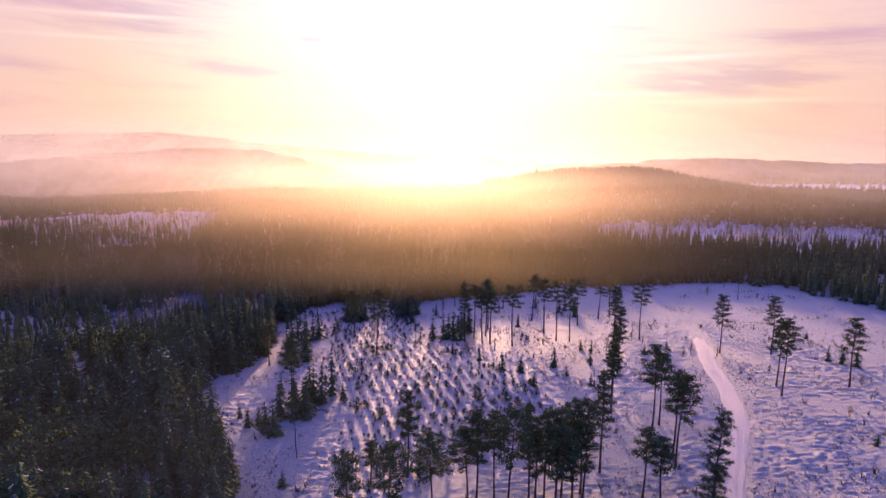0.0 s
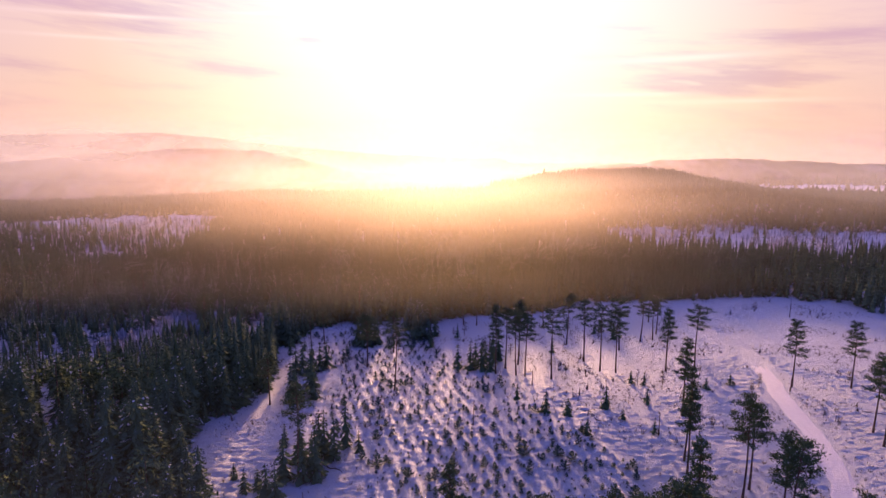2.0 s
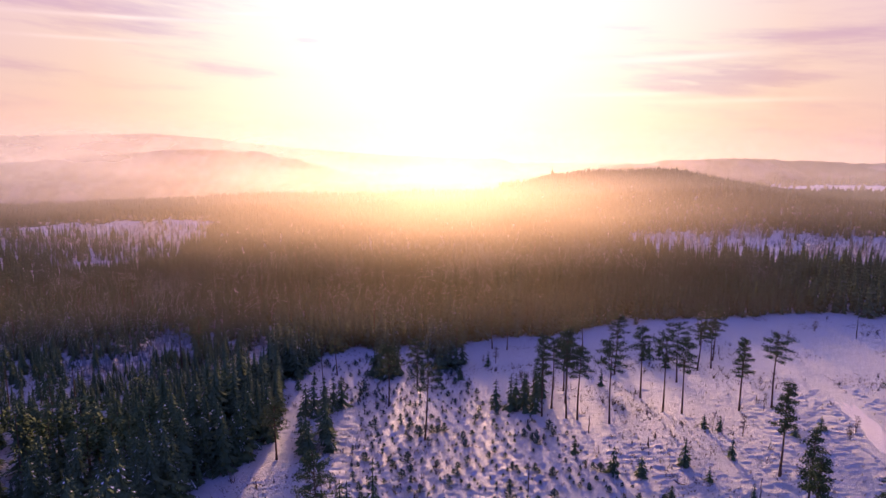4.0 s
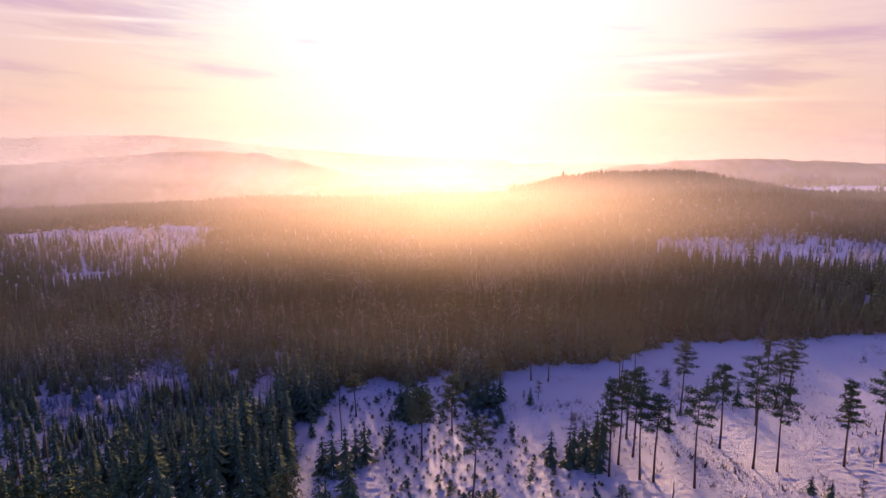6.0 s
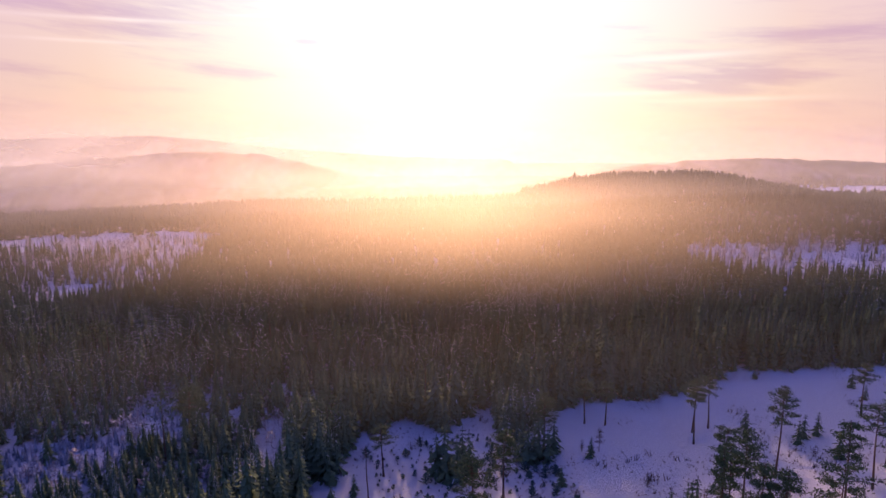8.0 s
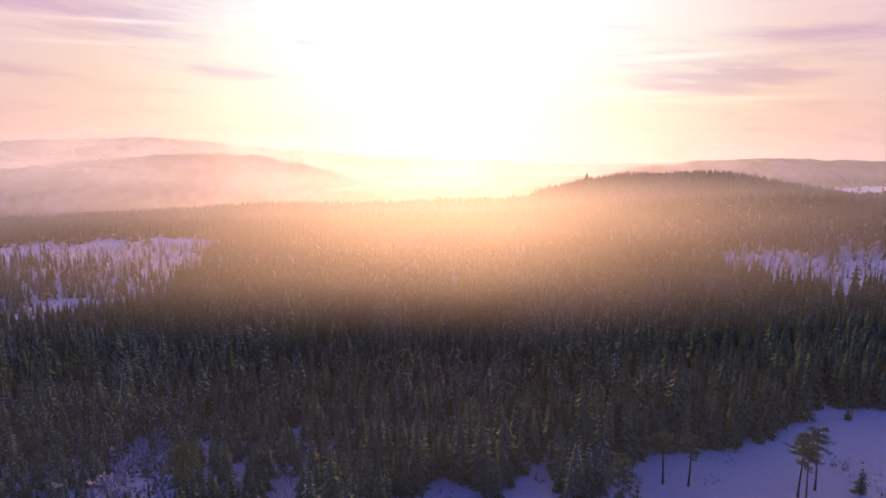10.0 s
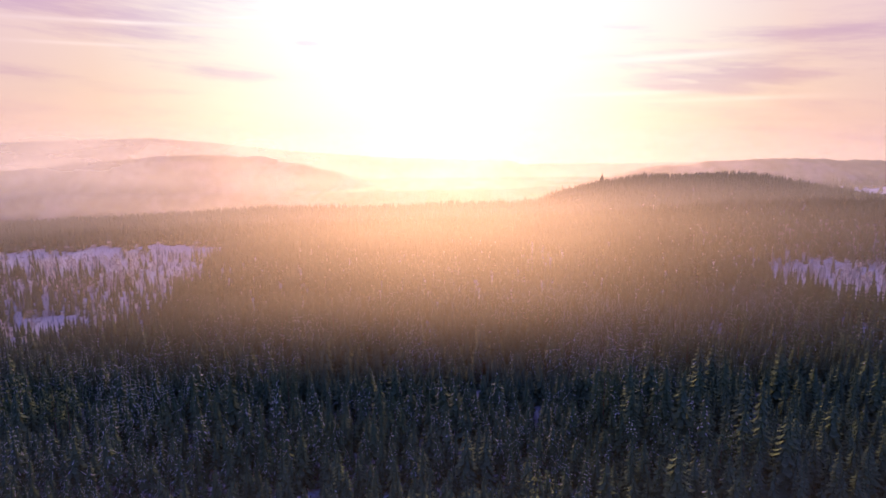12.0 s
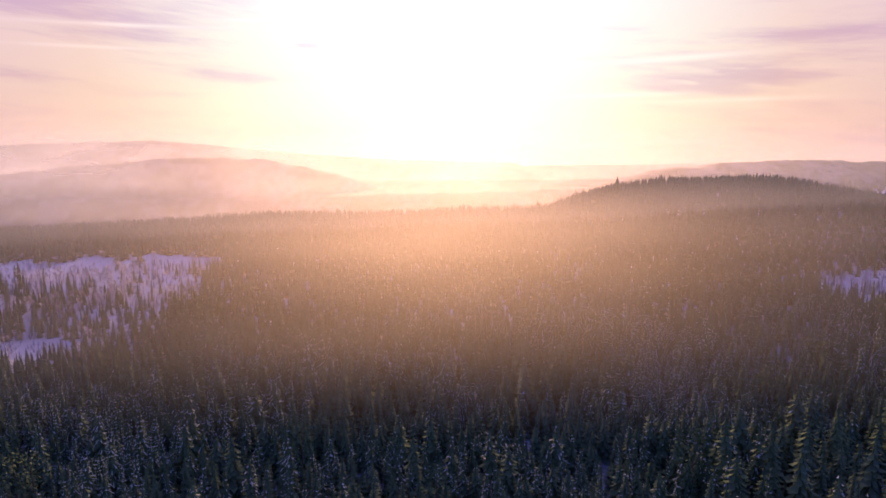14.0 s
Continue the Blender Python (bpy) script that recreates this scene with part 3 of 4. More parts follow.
def old_pine(seed):
    """A broad old pine a metre high: lobes of needle tufts on a bare stem."""
    r = random.Random(seed)
    s_ = Soup()
    lobes = [(Vector((0, 0, 0.86)), 0.13)] + [(Vector((math.cos(a) * 0.15, math.sin(a) * 0.15, r.uniform(0.50, 0.80))), r.uniform(0.10, 0.16)) for a in [i * 1.05 + r.uniform(-0.3, 0.3) for i in range(6)]]
    for q0, size in lobes:
        for _ in range(36):
            way = Vector((r.gauss(0, 1), r.gauss(0, 1), r.gauss(0.2, 0.8))).normalized()
            q = q0 + Vector((way.x, way.y, way.z * 0.75)) * size * r.uniform(0.6, 1.0)
            u = (way + Vector((r.uniform(-0.7, 0.7), r.uniform(-0.7, 0.7), r.uniform(-0.2, 0.6)))).normalized() * r.uniform(0.020, 0.038)
            v_ = u.orthogonal().normalized() * r.uniform(0.010, 0.020)
            s_.kite(tuple(q - u), tuple(q + v_), tuple(q + u), tuple(q - v_), 0)
    return joined(s_.arrays(), trunk_soup(0.85, 0.014, sides=4, slot=2, steps=2).arrays())


tall = rng.uniform(9.0, 14.0, len(wx)) * (0.75 + 0.45 * ripple(wx, wy, 14, 15))
grown("pine_forest", [old_pine(450 + k) for k in range(6)], wx, wy, tall, tall * rng.uniform(1.0, 1.4, len(wx)), [PINE_NEEDLES, TREE_SNOW, BARK], "old broad-crowned pines beside the clearing", "forest")
few = rng.random(len(nx)) < np.where((nx < -45) & (ny < 200), 0.03, 0.012)
px_, py_ = np.concatenate([nx[few], ox[::11]]) + 1.1, np.concatenate([ny[few], oy[::11]]) + 0.9
keep = ~inside(CLEARING, px_, py_)
px_, py_ = px_[keep], py_[keep]
tall = rng.uniform(9.5, 14.5, len(px_))
grown("pine_forest", [forest_pine(400 + k) for k in range(6)], px_, py_, tall, tall * 1.15, [PINE_NEEDLES, TREE_SNOW, BARK], "pine crowns standing above the spruce forest", "forest")
mx, my, rng = scatter(-400, 400, 150, 470, 3.7, 2)
side = (my > 350) | ~close_by(mx, my)
mx, my = mx[side], my[side]
tall, wide = sizes(mx, my, rng, 7.4, 11.0)
wide = wide * 1.2
grown("spruce_forest", SPRUCE_MID, mx, my, tall, wide, FOREST_MATS, "hazy spruce forest with snow-dusted tops", "forest",
      laden=0.55 * (inside(LEFT_BOG, mx, my) | inside([(60, 330), (330, 330), (330, 470), (110, 470)], mx, my)))
bx, by = rng.uniform(-345, 330, 9000), rng.uniform(320, 495, 9000)
keep = on_bog(bx, by) & (rng.random(9000) < 0.12 + 0.9 * ripple(bx, by, 14, 23))
bx, by = bx[keep], by[keep]
tall = rng.uniform(1.0, 4.6, len(bx)) * (0.5 + ripple(bx, by, 20, 24)) * (1 - 0.6 * ease(455, 475, by))
grown("bog_scrub", [spruce_crown(rnd, 5, 5, 0.8, slots=(0, 1), radius=0.26, line=0.02).arrays() for _ in range(4)], bx, by, tall, tall, [FROST, TREE_SNOW], "stunted frosted trees and scrub on a snowy bog", "scrub")


def frosted_birch(seed):
    """A rime-covered birch a metre high: a thin stem and a rounded haze of twigs."""
    r = random.Random(seed)
    s_ = Soup()
    fat = r.uniform(0.20, 0.30)
    for _ in range(46):
        k = r.random()
        z_ = 0.22 + 0.76 * k
        a, o = r.uniform(0, 6.28), fat * math.sqrt(r.random()) * math.sin(math.pi * (0.14 + 0.80 * k))
        u = Vector((math.cos(a) * 0.5, math.sin(a) * 0.5, r.uniform(0.5, 1.0))).normalized() * r.uniform(0.045, 0.10)
        v_ = u.orthogonal().normalized() * r.uniform(0.009, 0.022)
        q = Vector((math.cos(a) * o, math.sin(a) * o, z_))
        s_.kite(tuple(q - u), tuple(q + v_), tuple(q + u), tuple(q - v_), 0 if r.random() < 0.85 else 1)
    return joined(s_.arrays(), trunk_soup(0.8, 0.014, sides=3, slot=2, steps=1).arrays())


bx, by = rng.uniform(-345, 330, 14000), rng.uniform(318, 492, 14000)
grove = ease(0.40, 0.62, ripple(bx, by, 19, 27))
share = np.where(bx < 0, (0.06 + 0.8 * grove) * (1 - 0.8 * ease(440, 462, by)) * (0.35 + 0.65 * ease(370, 392, by)), 0.05 + 0.28 * grove)
keep = (on_bog(bx, by) | (bx > 90) & (by > 390) & (by < 470)) & (rng.random(14000) < share)
bx, by = bx[keep], by[keep]
tall = rng.uniform(3.2, 7.5, len(bx)) * (0.7 + 0.5 * ripple(bx, by, 20, 28))
grown("birch_thicket", [frosted_birch(700 + k) for k in range(5)], bx, by, tall, tall * rng.uniform(0.9, 1.3, len(bx)), [RIME, TREE_SNOW, BARK], "rime-grey birch thicket on a snowy bog", "thicket")
bx, by = rng.uniform(-116, -54, 1500), rng.uniform(182, 232, 1500)
keep = (rng.random(1500) < 0.04 + 0.35 * ripple(bx, by, 9, 29)) & ~inside(CLEARING, bx, by)
bx, by = bx[keep], by[keep]
tall = rng.uniform(1.4, 4.2, len(bx))
grown("birch_thicket", [frosted_birch(720 + k) for k in range(5)], bx, by, tall, tall * rng.uniform(1.0, 1.5, len(bx)), [RIME, TREE_SNOW, BARK], "rime-grey young birches round a forest glade", "thicket")
fx, fy, rng = scatter(-560, 600, 470, 720, 4.8, 4)
tall = rng.uniform(7.3, 10.4, len(fx)) * (0.85 + 0.3 * ripple(fx, fy, 30, 9)) * np.where((fx > 44) & (fx < 62) & (fy > 570) & (fy < 650), 1.5, 1.0)
wide = tall * rng.uniform(0.85, 1.2, len(fx))
wide = wide * 1.9
grown("spruce_forest", SPRUCE_FAR, fx, fy, tall, wide, FOREST_MATS, "distant spruce forest on a low hill in golden haze", "forest")
lx, ly, rng = scatter(-1000, 950, 720, 1300, 11.0, 5)
tall, wide = sizes(lx, ly, rng, 8, 12)
wide = wide * 2.0
grown("spruce_forest", SPRUCE_LAST, lx, ly, tall, wide, FOREST_MATS, "far spruce forest dissolving into mist", "forest")


def part(name, me, parent):
    ob = new(name, me)
    ob.parent = parent
    return ob


def spruce_things(seed, snowy, low, high, whorls=17, arms=6, twigs=2, core=0.42):
    """Spruces one can tell apart, a metre high each, to be copied and scaled."""
    made = []
    for k in range(6):
        r = random.Random(seed + k)
        root = new("spruce_tree")
        part("trunk", trunk_soup(0.9, 0.014, sides=6, steps=3).mesh("spruce_trunk", [BARK], True), root)
        part("crown", spruce_crown(r, whorls, arms, snowy, twigs, radius=r.uniform(low, high), foot=0.06, core=core).mesh("spruce_crown", [NEEDLES, TREE_SNOW]), root)
        made.append(tagged(root, "young spruce with snow-laden drooping boughs in the forest", "spruce", "spruces of the forest edge"))
    return made


SPRUCES, LONE_SPRUCES = spruce_things(100, 0.42, 0.15, 0.19), spruce_things(120, 0.08, 0.19, 0.27, 11, 5, 4, 0.16)
used = set()


def put_tree(kinds, k, x, y, tall, wide, label="", group="", sink=0.1, lean=0.0):
    """Stand tree k of the kinds at a place, scaled to its height; the first of a kind is the tree itself."""
    m = Matrix.Translation((x, y, ground_at(x, y) - sink)) @ Matrix.Rotation(radians(lean), 4, "Y") @ Matrix.Rotation((x * 7.3 + y * 3.1) % 6.28, 4, "Z") @ Matrix.Diagonal((wide, wide, tall, 1))
    src = kinds[k % len(kinds)]
    if src.name in used:
        ob = copy_thing(src, m)
        ob.matrix_basis = m
    else:
        used.add(src.name)
        src.matrix_basis = m
        ob = src
    return tagged(ob, label, group=group)


tall, wide = sizes(hx[singles], hy[singles], rng, 7.2, 10.6)
for i, (px, py) in enumerate(zip(hx[singles], hy[singles])):
    k = i % 6
    root = new("spruce_tree")
    h_, w_ = float(tall[i]), float(wide[i])
    root.matrix_basis = Matrix.Translation((px, py, ground_at(px, py) - 0.1)) @ Matrix.Rotation(i * 2.4, 4, "Z") @ Matrix.Diagonal((w_, w_, h_, 1))
    for child in SPRUCES[k].children:
        part(child.name.split(".")[0], child.data, root)
    tagged(root, "young spruce with snow-laden drooping boughs in the forest", "spruce", "spruces of the forest")


def pine_thing(seed, start, spread_, limbs, shape, name="pine_tree"):
    """A Scots pine 16 m high: bare stem, crooked limbs, needle clumps. shape gives the crown's width at a share of its length."""
    r = random.Random(seed)
    tall = 16.0
    bend = (r.uniform(-0.35, 0.35), r.uniform(-0.35, 0.35))
    sway = r.uniform(0, 6.28)

    def stem(z):
        k = z / tall
        return Vector((bend[0] * k * k + 0.12 * math.sin(sway + 5 * k), bend[1] * k * k + 0.12 * math.cos(sway + 4 * k), z))

    root = new(name)
    t = Soup()
    t.tube([tuple(stem(tall * i / 9) - Vector((0, 0, 0.2 if i == 0 else 0))) for i in range(10)], [0.20 * (1 - 0.09 * i) + (0.06 if i == 0 else 0) for i in range(10)], 7, 0)
    c = Soup()
    for i in range(limbs):
        k = (i + r.uniform(0, 0.8)) / limbs
        z = tall * (start + (0.985 - start) * k)
        a = i * 2.4 + r.uniform(-0.5, 0.5)
        reach = spread_ * shape(k) * r.uniform(0.7, 1.2)
        rise = reach * r.uniform(0.0, 0.45) * (1.0 if k > 0.3 else 0.3)
        p0 = stem(z * 0.985)
        p1 = p0 + Vector((math.cos(a) * reach * 0.55, math.sin(a) * reach * 0.55, rise * 0.35))
        p2 = p0 + Vector((math.cos(a) * reach, math.sin(a) * reach, rise))
        t.tube([tuple(p0), tuple(p1), tuple(p2)], [0.06, 0.04, 0.012], 4, 0)
        for share in ((0.45, 0.72, 1.0) if reach > 0.9 else (0.6, 1.0)):
            mid = p0.lerp(p2, share) + Vector((r.uniform(-0.3, 0.3), r.uniform(-0.3, 0.3), r.uniform(0.0, 0.25)))
            size = r.uniform(0.58, 0.95) * (0.75 + 0.35 * spread_ / 2.5)
            for _ in range(48):
                d = Vector((r.gauss(0, 1), r.gauss(0, 1), r.gauss(0, 0.6))).normalized() * size * r.uniform(0.2, 1.0)
                d.z *= 0.72
                q = mid + d
                u = Vector((r.uniform(-1, 1), r.uniform(-1, 1), r.uniform(-0.3, 0.9))).normalized()
                v = u.orthogonal().normalized() if r.random() < 0.5 else u.cross(Vector((0.3, 0.2, 1))).normalized()
                ln, wd = r.uniform(0.22, 0.38), r.uniform(0.058, 0.098)
                c.kite(tuple(q - u * ln * 0.5), tuple(q + v * wd), tuple(q + u * ln * 0.6), tuple(q - v * wd), 1 if r.random() < 0.006 else 0)
    part("trunk", t.mesh("pine_trunk", [BARK], True), root)
    part("crown", c.mesh("pine_crown", [PINE_NEEDLES, TREE_SNOW]), root)
    return tagged(root, "tall Scots pine with a bare trunk standing in the snowy clearing", "pine", "pines of the clearing")


CONE = lambda k: 0.30 + 0.85 * (1 - k) ** 0.8 if k > 0.08 else 0.8
ROUND = lambda k: 0.35 + 0.75 * math.sin(math.pi * min(k * 0.8 + 0.22, 1.0))
FLAT = lambda k: 0.45 + 0.75 * math.sin(math.pi * (0.35 + 0.55 * k))
PINES = [pine_thing(1, 0.48, 2.5, 26, CONE), pine_thing(2, 0.58, 2.2, 22, ROUND), pine_thing(3, 0.66, 2.6, 18, FLAT), pine_thing(4, 0.48, 1.5, 26, CONE),
         pine_thing(5, 0.62, 1.9, 17, ROUND), pine_thing(6, 0.52, 2.7, 30, ROUND), pine_thing(7, 0.70, 1.7, 14, FLAT), pine_thing(8, 0.30, 2.2, 32, CONE)]
CONIC, OVAL, BROAD, NARROW, SLIM, FULL, TUFT, LOW = range(8)
PINE_PLACES = [
    (74.3, 153.0, 16.0, CONIC), (76.8, 130.5, 15.9, CONIC), (75.2, 125.2, 17.6, OVAL), (88.0, 153.2, 15.8, CONIC), (94.1, 131.6, 16.6, CONIC),
    (41.0, 108.8, 17.4, FULL), (43.1, 111.0, 14.8, OVAL), (41.4, 99.1, 16.3, OVAL), (40.8, 96.2, 17.0, FULL), (41.8, 135.0, 16.4, NARROW),
    (36.0, 118.8, 17.0, NARROW), (34.8, 115.0, 15.6, NARROW), (27.5, 94.6, 18.0, NARROW), (32.4, 87.8, 11.8, OVAL), (34.8, 86.7, 11.0, CONIC),
    (43.9, 88.1, 15.3, LOW), (40.5, 82.0, 9.5, LOW), (56.6, 164.0, 16.0, BROAD), (55.0, 189.2, 12.5, SLIM), (51.0, 187.5, 12.5, SLIM),
    (35.9, 160.0, 16.0, OVAL), (32.4, 161.0, 16.4, BROAD), (30.4, 168.8, 16.4, SLIM), (19.6, 154.2, 16.4, BROAD), (14.6, 173.0, 13.4, TUFT),
    (11.9, 157.0, 15.8, SLIM), (10.1, 162.2, 15.4, TUFT), (14.0, 156.4, 15.2, OVAL), (7.4, 158.2, 17.0, NARROW), (13.4, 165.0, 16.6, OVAL),
    (-15.6, 149.3, 15.2, BROAD), (-23.6, 166.2, 14.0, FULL), (-18.1, 177.4, 11.8, CONIC), (-37.8, 185.5, 9.6, SLIM), (-4.8, 93.4, 15.4, NARROW),
    (-29.3, 116.3, 16.4, OVAL), (-41.9, 144.6, 11.5, CONIC), (48.8, 162.0, 15.7, NARROW), (29.4, 184.2, 15.8, OVAL), (42.5, 179.4, 14.4, BROAD),
    (57.9, 194.5, 14.0, BROAD), (60.1, 207.4, 11.5, SLIM), (1.7, 205.7, 9.5, SLIM), (5.7, 204.7, 9.5, SLIM), (-8.4, 195.4, 10.5, CONIC),
    (20.2, 196.2, 11.5, TUFT), (22.2, 201.0, 11.0, SLIM), (26.0, 203.0, 11.0, TUFT),
    (-6.5, 76.0, 16.0, FULL), (-12.2, 75.0, 14.8, LOW), (-10.7, 91.0, 7.8, NARROW), (-0.8, 81.5, 14.2, FULL),
    (6.0, 86.0, 15.5, FULL), (8.6, 84.6, 16.5, OVAL), (10.6, 82.0, 18.2, FULL), (14.2, 85.4, 17.0, NARROW), (16.4, 84.8, 16.5, FULL), (18.6, 84.0, 17.0, LOW),
    (15.5, 87.5, 12.5, LOW), (19.0, 88.5, 13.0, FULL), (22.6, 88.5, 13.6, LOW), (4.6, 85.0, 13.2, FULL),
    (20.8, 86.4, 17.4, LOW), (22.8, 87.2, 17.0, FULL), (-76.5, 200.2, 12.5, FULL), (17.5, 82.0, 15.5, FULL),
]
for i, (px, py, h_, k) in enumerate(PINE_PLACES):
    put_tree(PINES, k, px, py, h_ / 16.0, (0.86 + 0.14 * h_ / 16.0) * (0.95 + 0.12 * ((i * 7) % 5) / 5), sink=0.05, lean=((i * 37) % 11 - 5) * 0.25)

# spruces standing alone or in small groups on the clearing: place, height, width
CLEARING_SPRUCES = [
    (-37.0, 147.0, 8.5, 1.2), (-34.0, 150.0, 9.0, 1.2), (-35.0, 154.0, 9.5, 1.1), (-38.6, 150.0, 8.0, 1.2), (-36.0, 144.6, 7.0, 1.2), (-33.0, 147.0, 7.6, 1.2),
    (-30.0, 120.5, 8.4, 1.1), (-26.0, 121.6, 9.2, 1.1), (-27.4, 124.0, 8.0, 1.2), (-34.0, 126.0, 5.0, 1.2), (-33.0, 110.0, 6.2, 1.3),
    (-54.0, 173.0, 7.4, 1.1), (-56.5, 178.0, 8.0, 1.1), (-25.0, 183.4, 9.0, 1.2), (-27.2, 187.0, 9.6, 1.2), (-23.0, 186.0, 8.6, 1.2), (-40.5, 163.2, 7.0, 1.2), (-33.6, 166.2, 7.4, 1.2),
    (-49.0, 189.0, 8.6, 1.2), (-47.0, 184.0, 8.0, 1.2), (-52.4, 187.0, 9.0, 1.1), (-50.6, 192.0, 9.4, 1.1), (-12.4, 189.0, 7.6, 1.2), (-10.0, 192.0, 8.4, 1.2), (-7.0, 193.0, 7.6, 1.2),
    (-31.0, 108.0, 7.5, 1.3), (-31.5, 115.0, 8.0, 1.2), (-28.2, 114.5, 8.5, 1.1), (-26.3, 115.2, 9.0, 1.1), (-24.2, 121.0, 7.5, 1.2), (-22.8, 125.0, 10.5, 0.75),
    (-20.2, 123.0, 4.2, 1.3), (-27.5, 118.5, 7.0, 1.2), (-30.0, 121.0, 6.0, 1.2), (-37.0, 112.0, 4.2, 1.3), (-35.0, 112.4, 4.0, 1.3), (-40.0, 116.0, 3.0, 1.4), (-25.0, 91.0, 3.2, 1.4),
    (-1.4, 163.0, 7.0, 1.1), (1.6, 162.2, 8.0, 1.1), (4.2, 161.6, 8.5, 1.1), (6.4, 160.4, 7.8, 1.1), (7.4, 167.0, 8.5, 1.0), (3.0, 165.0, 7.0, 1.2), (9.0, 169.0, 8.0, 1.0),
    (10.2, 142.2, 3.6, 1.4), (15.0, 135.6, 4.6, 1.2), (19.2, 134.6, 3.8, 1.5), (27.6, 138.0, 5.0, 1.3), (29.6, 133.2, 2.6, 1.6), (21.2, 127.0, 3.4, 1.5), (34.0, 128.0, 3.4, 1.2),
    (37.0, 141.0, 4.0, 1.1), (37.4, 153.0, 3.2, 1.4), (53.2, 150.0, 2.8, 1.7), (60.0, 153.0, 3.0, 1.8), (40.0, 152.0, 3.4, 1.1),
    (100.2, 149.0, 4.6, 1.3), (102.6, 147.0, 5.2, 1.2), (105.0, 145.2, 4.8, 1.4), (106.0, 168.0, 2.4, 1.8), (86.0, 108.0, 2.6, 1.9), (81.0, 104.0, 2.4, 1.7),
    (-0.6, 191.0, 4.4, 1.3), (40.2, 196.0, 5.0, 1.2), (33.2, 202.2, 4.6, 1.3), (42.6, 198.2, 5.2, 1.2), (46.0, 199.4, 5.0, 1.3), (68.0, 222.0, 4.6, 1.3), (66.6, 215.4, 3.6, 1.4), (49.0, 229.0, 2.6, 1.6),
    (-38.6, 162.0, 8.0, 1.2), (-36.6, 163.4, 8.4, 1.2), (-35.0, 164.6, 7.6, 1.2), (-48.2, 185.2, 7.0, 1.2), (-51.0, 183.2, 7.6, 1.2), (-46.0, 187.0, 8.0, 1.1), (-53.5, 189.0, 8.4, 1.1),
    (-26.8, 183.4, 7.6, 1.2), (-25.2, 185.0, 8.2, 1.1), (-28.6, 186.2, 7.4, 1.2), (-24.0, 188.0, 8.0, 1.1), (-11.2, 189.2, 6.6, 1.2), (-8.8, 189.6, 7.0, 1.2), (-13.0, 191.4, 7.4, 1.1),
    (-42.0, 180.0, 3.8, 1.3), (-45.2, 177.0, 4.0, 1.2), (-52.6, 162.0, 8.6, 1.1), (-50.4, 166.0, 8.2, 1.1), (-48.0, 162.4, 7.8, 1.1), (-8.0, 181.0, 3.6, 1.5), (8.6, 171.0, 6.0, 1.1), (5.8, 170.0, 5.4, 1.2),
    (-38.0, 85.5, 7.5, 1.1), (-33.0, 88.5, 8.5, 1.05), (-35.0, 92.0, 9.0, 1.0), (-32.0, 84.5, 8.5, 1.05), (-36.4, 96.5, 8.0, 1.1), (44.0, 190.0, 5.5, 1.2), (24.0, 176.5, 4.4, 1.2),
]
for i, (px, py, h_, fat) in enumerate(CLEARING_SPRUCES):
    put_tree(LONE_SPRUCES, i, px, py, h_, h_ * fat, "small dark spruce with a little snow in the logged clearing", "spruces of the clearing")


# ---- small growth on the clearing ----
def sapling_soup(seed):
    """A bushy young conifer a metre high: rings of rising twigs round a leader."""
    r = random.Random(seed)
    s = Soup()
    s.tube([(0, 0, -0.05), (r.uniform(-0.04, 0.04), 0, 0.5), (0, 0, 0.92)], [0.035, 0.025, 0.008], 4, 0)
    for ring in range(5):
        z = 0.06 + 0.17 * ring + r.uniform(-0.04, 0.04)
        for j in range(6):
            a, ln = j * 1.05 + ring + r.uniform(-0.4, 0.4), (0.50 - 0.40 * z) * r.uniform(0.6, 1.2)
            c, d, up, wd = math.cos(a), math.sin(a), ln * r.uniform(0.1, 0.7), r.uniform(0.05, 0.10)
            mid = (c * ln * 0.6, d * ln * 0.6, z + up * 0.5)
            s.kite((0, 0, z), (mid[0] - d * wd, mid[1] + c * wd, mid[2] - 0.03), (c * ln, d * ln, z + up), (mid[0] + d * wd, mid[1] - c * wd, mid[2] - 0.03), 0)
            if r.random() < 0.10:
                s.tri((mid[0] - d * 0.03, mid[1] + c * 0.03, mid[2] + 0.03), (mid[0] + d * 0.03, mid[1] - c * 0.03, mid[2] + 0.03), (c * ln, d * ln, z + up + 0.03), 1)
    for a in (0.0, 2.1, 4.2):
        s.tri((0.05 * math.cos(a), 0.05 * math.sin(a), 0.78), (0.05 * math.cos(a + 2), 0.05 * math.sin(a + 2), 0.78), (0, 0, 1.0), 0)
    return s


SAPLINGS = [sapling_soup(200 + k) for k in range(5)]
SAPLING_MESHES = [s.mesh("sapling", [SAPLING_NEEDLES, TREE_SNOW]) for s in SAPLINGS]
rng = np.random.default_rng(21)
ax, ay = [], []
for r_ in range(-60, 60):
    for s_ in np.arange(-130, 130, 1.35):
        cx = -4 + r_ * 2.3 * -ROW_WAY.y + s_ * ROW_WAY.x + rng.normal(0, 0.55)
        cy = 140 + r_ * 2.3 * ROW_WAY.x + (s_ + rng.uniform(-0.7, 0.7)) * ROW_WAY.y
        ax.append(cx), ay.append(cy)
ax, ay = np.array(ax), np.array(ay)
keep = inside(PLANTED, ax, ay) & (rng.random(len(ax)) < 0.25 + 0.95 * ripple(ax, ay, 5, 78))
ax, ay = ax[keep], ay[keep]
tall = np.clip(0.80 * np.exp(rng.normal(0, 0.42, len(ax))), 0.3, 2.2) * np.where(rng.random(len(ax)) < 0.06, 1.8, 1.0) * (0.75 + 0.6 * ripple(ax, ay, 16, 77))
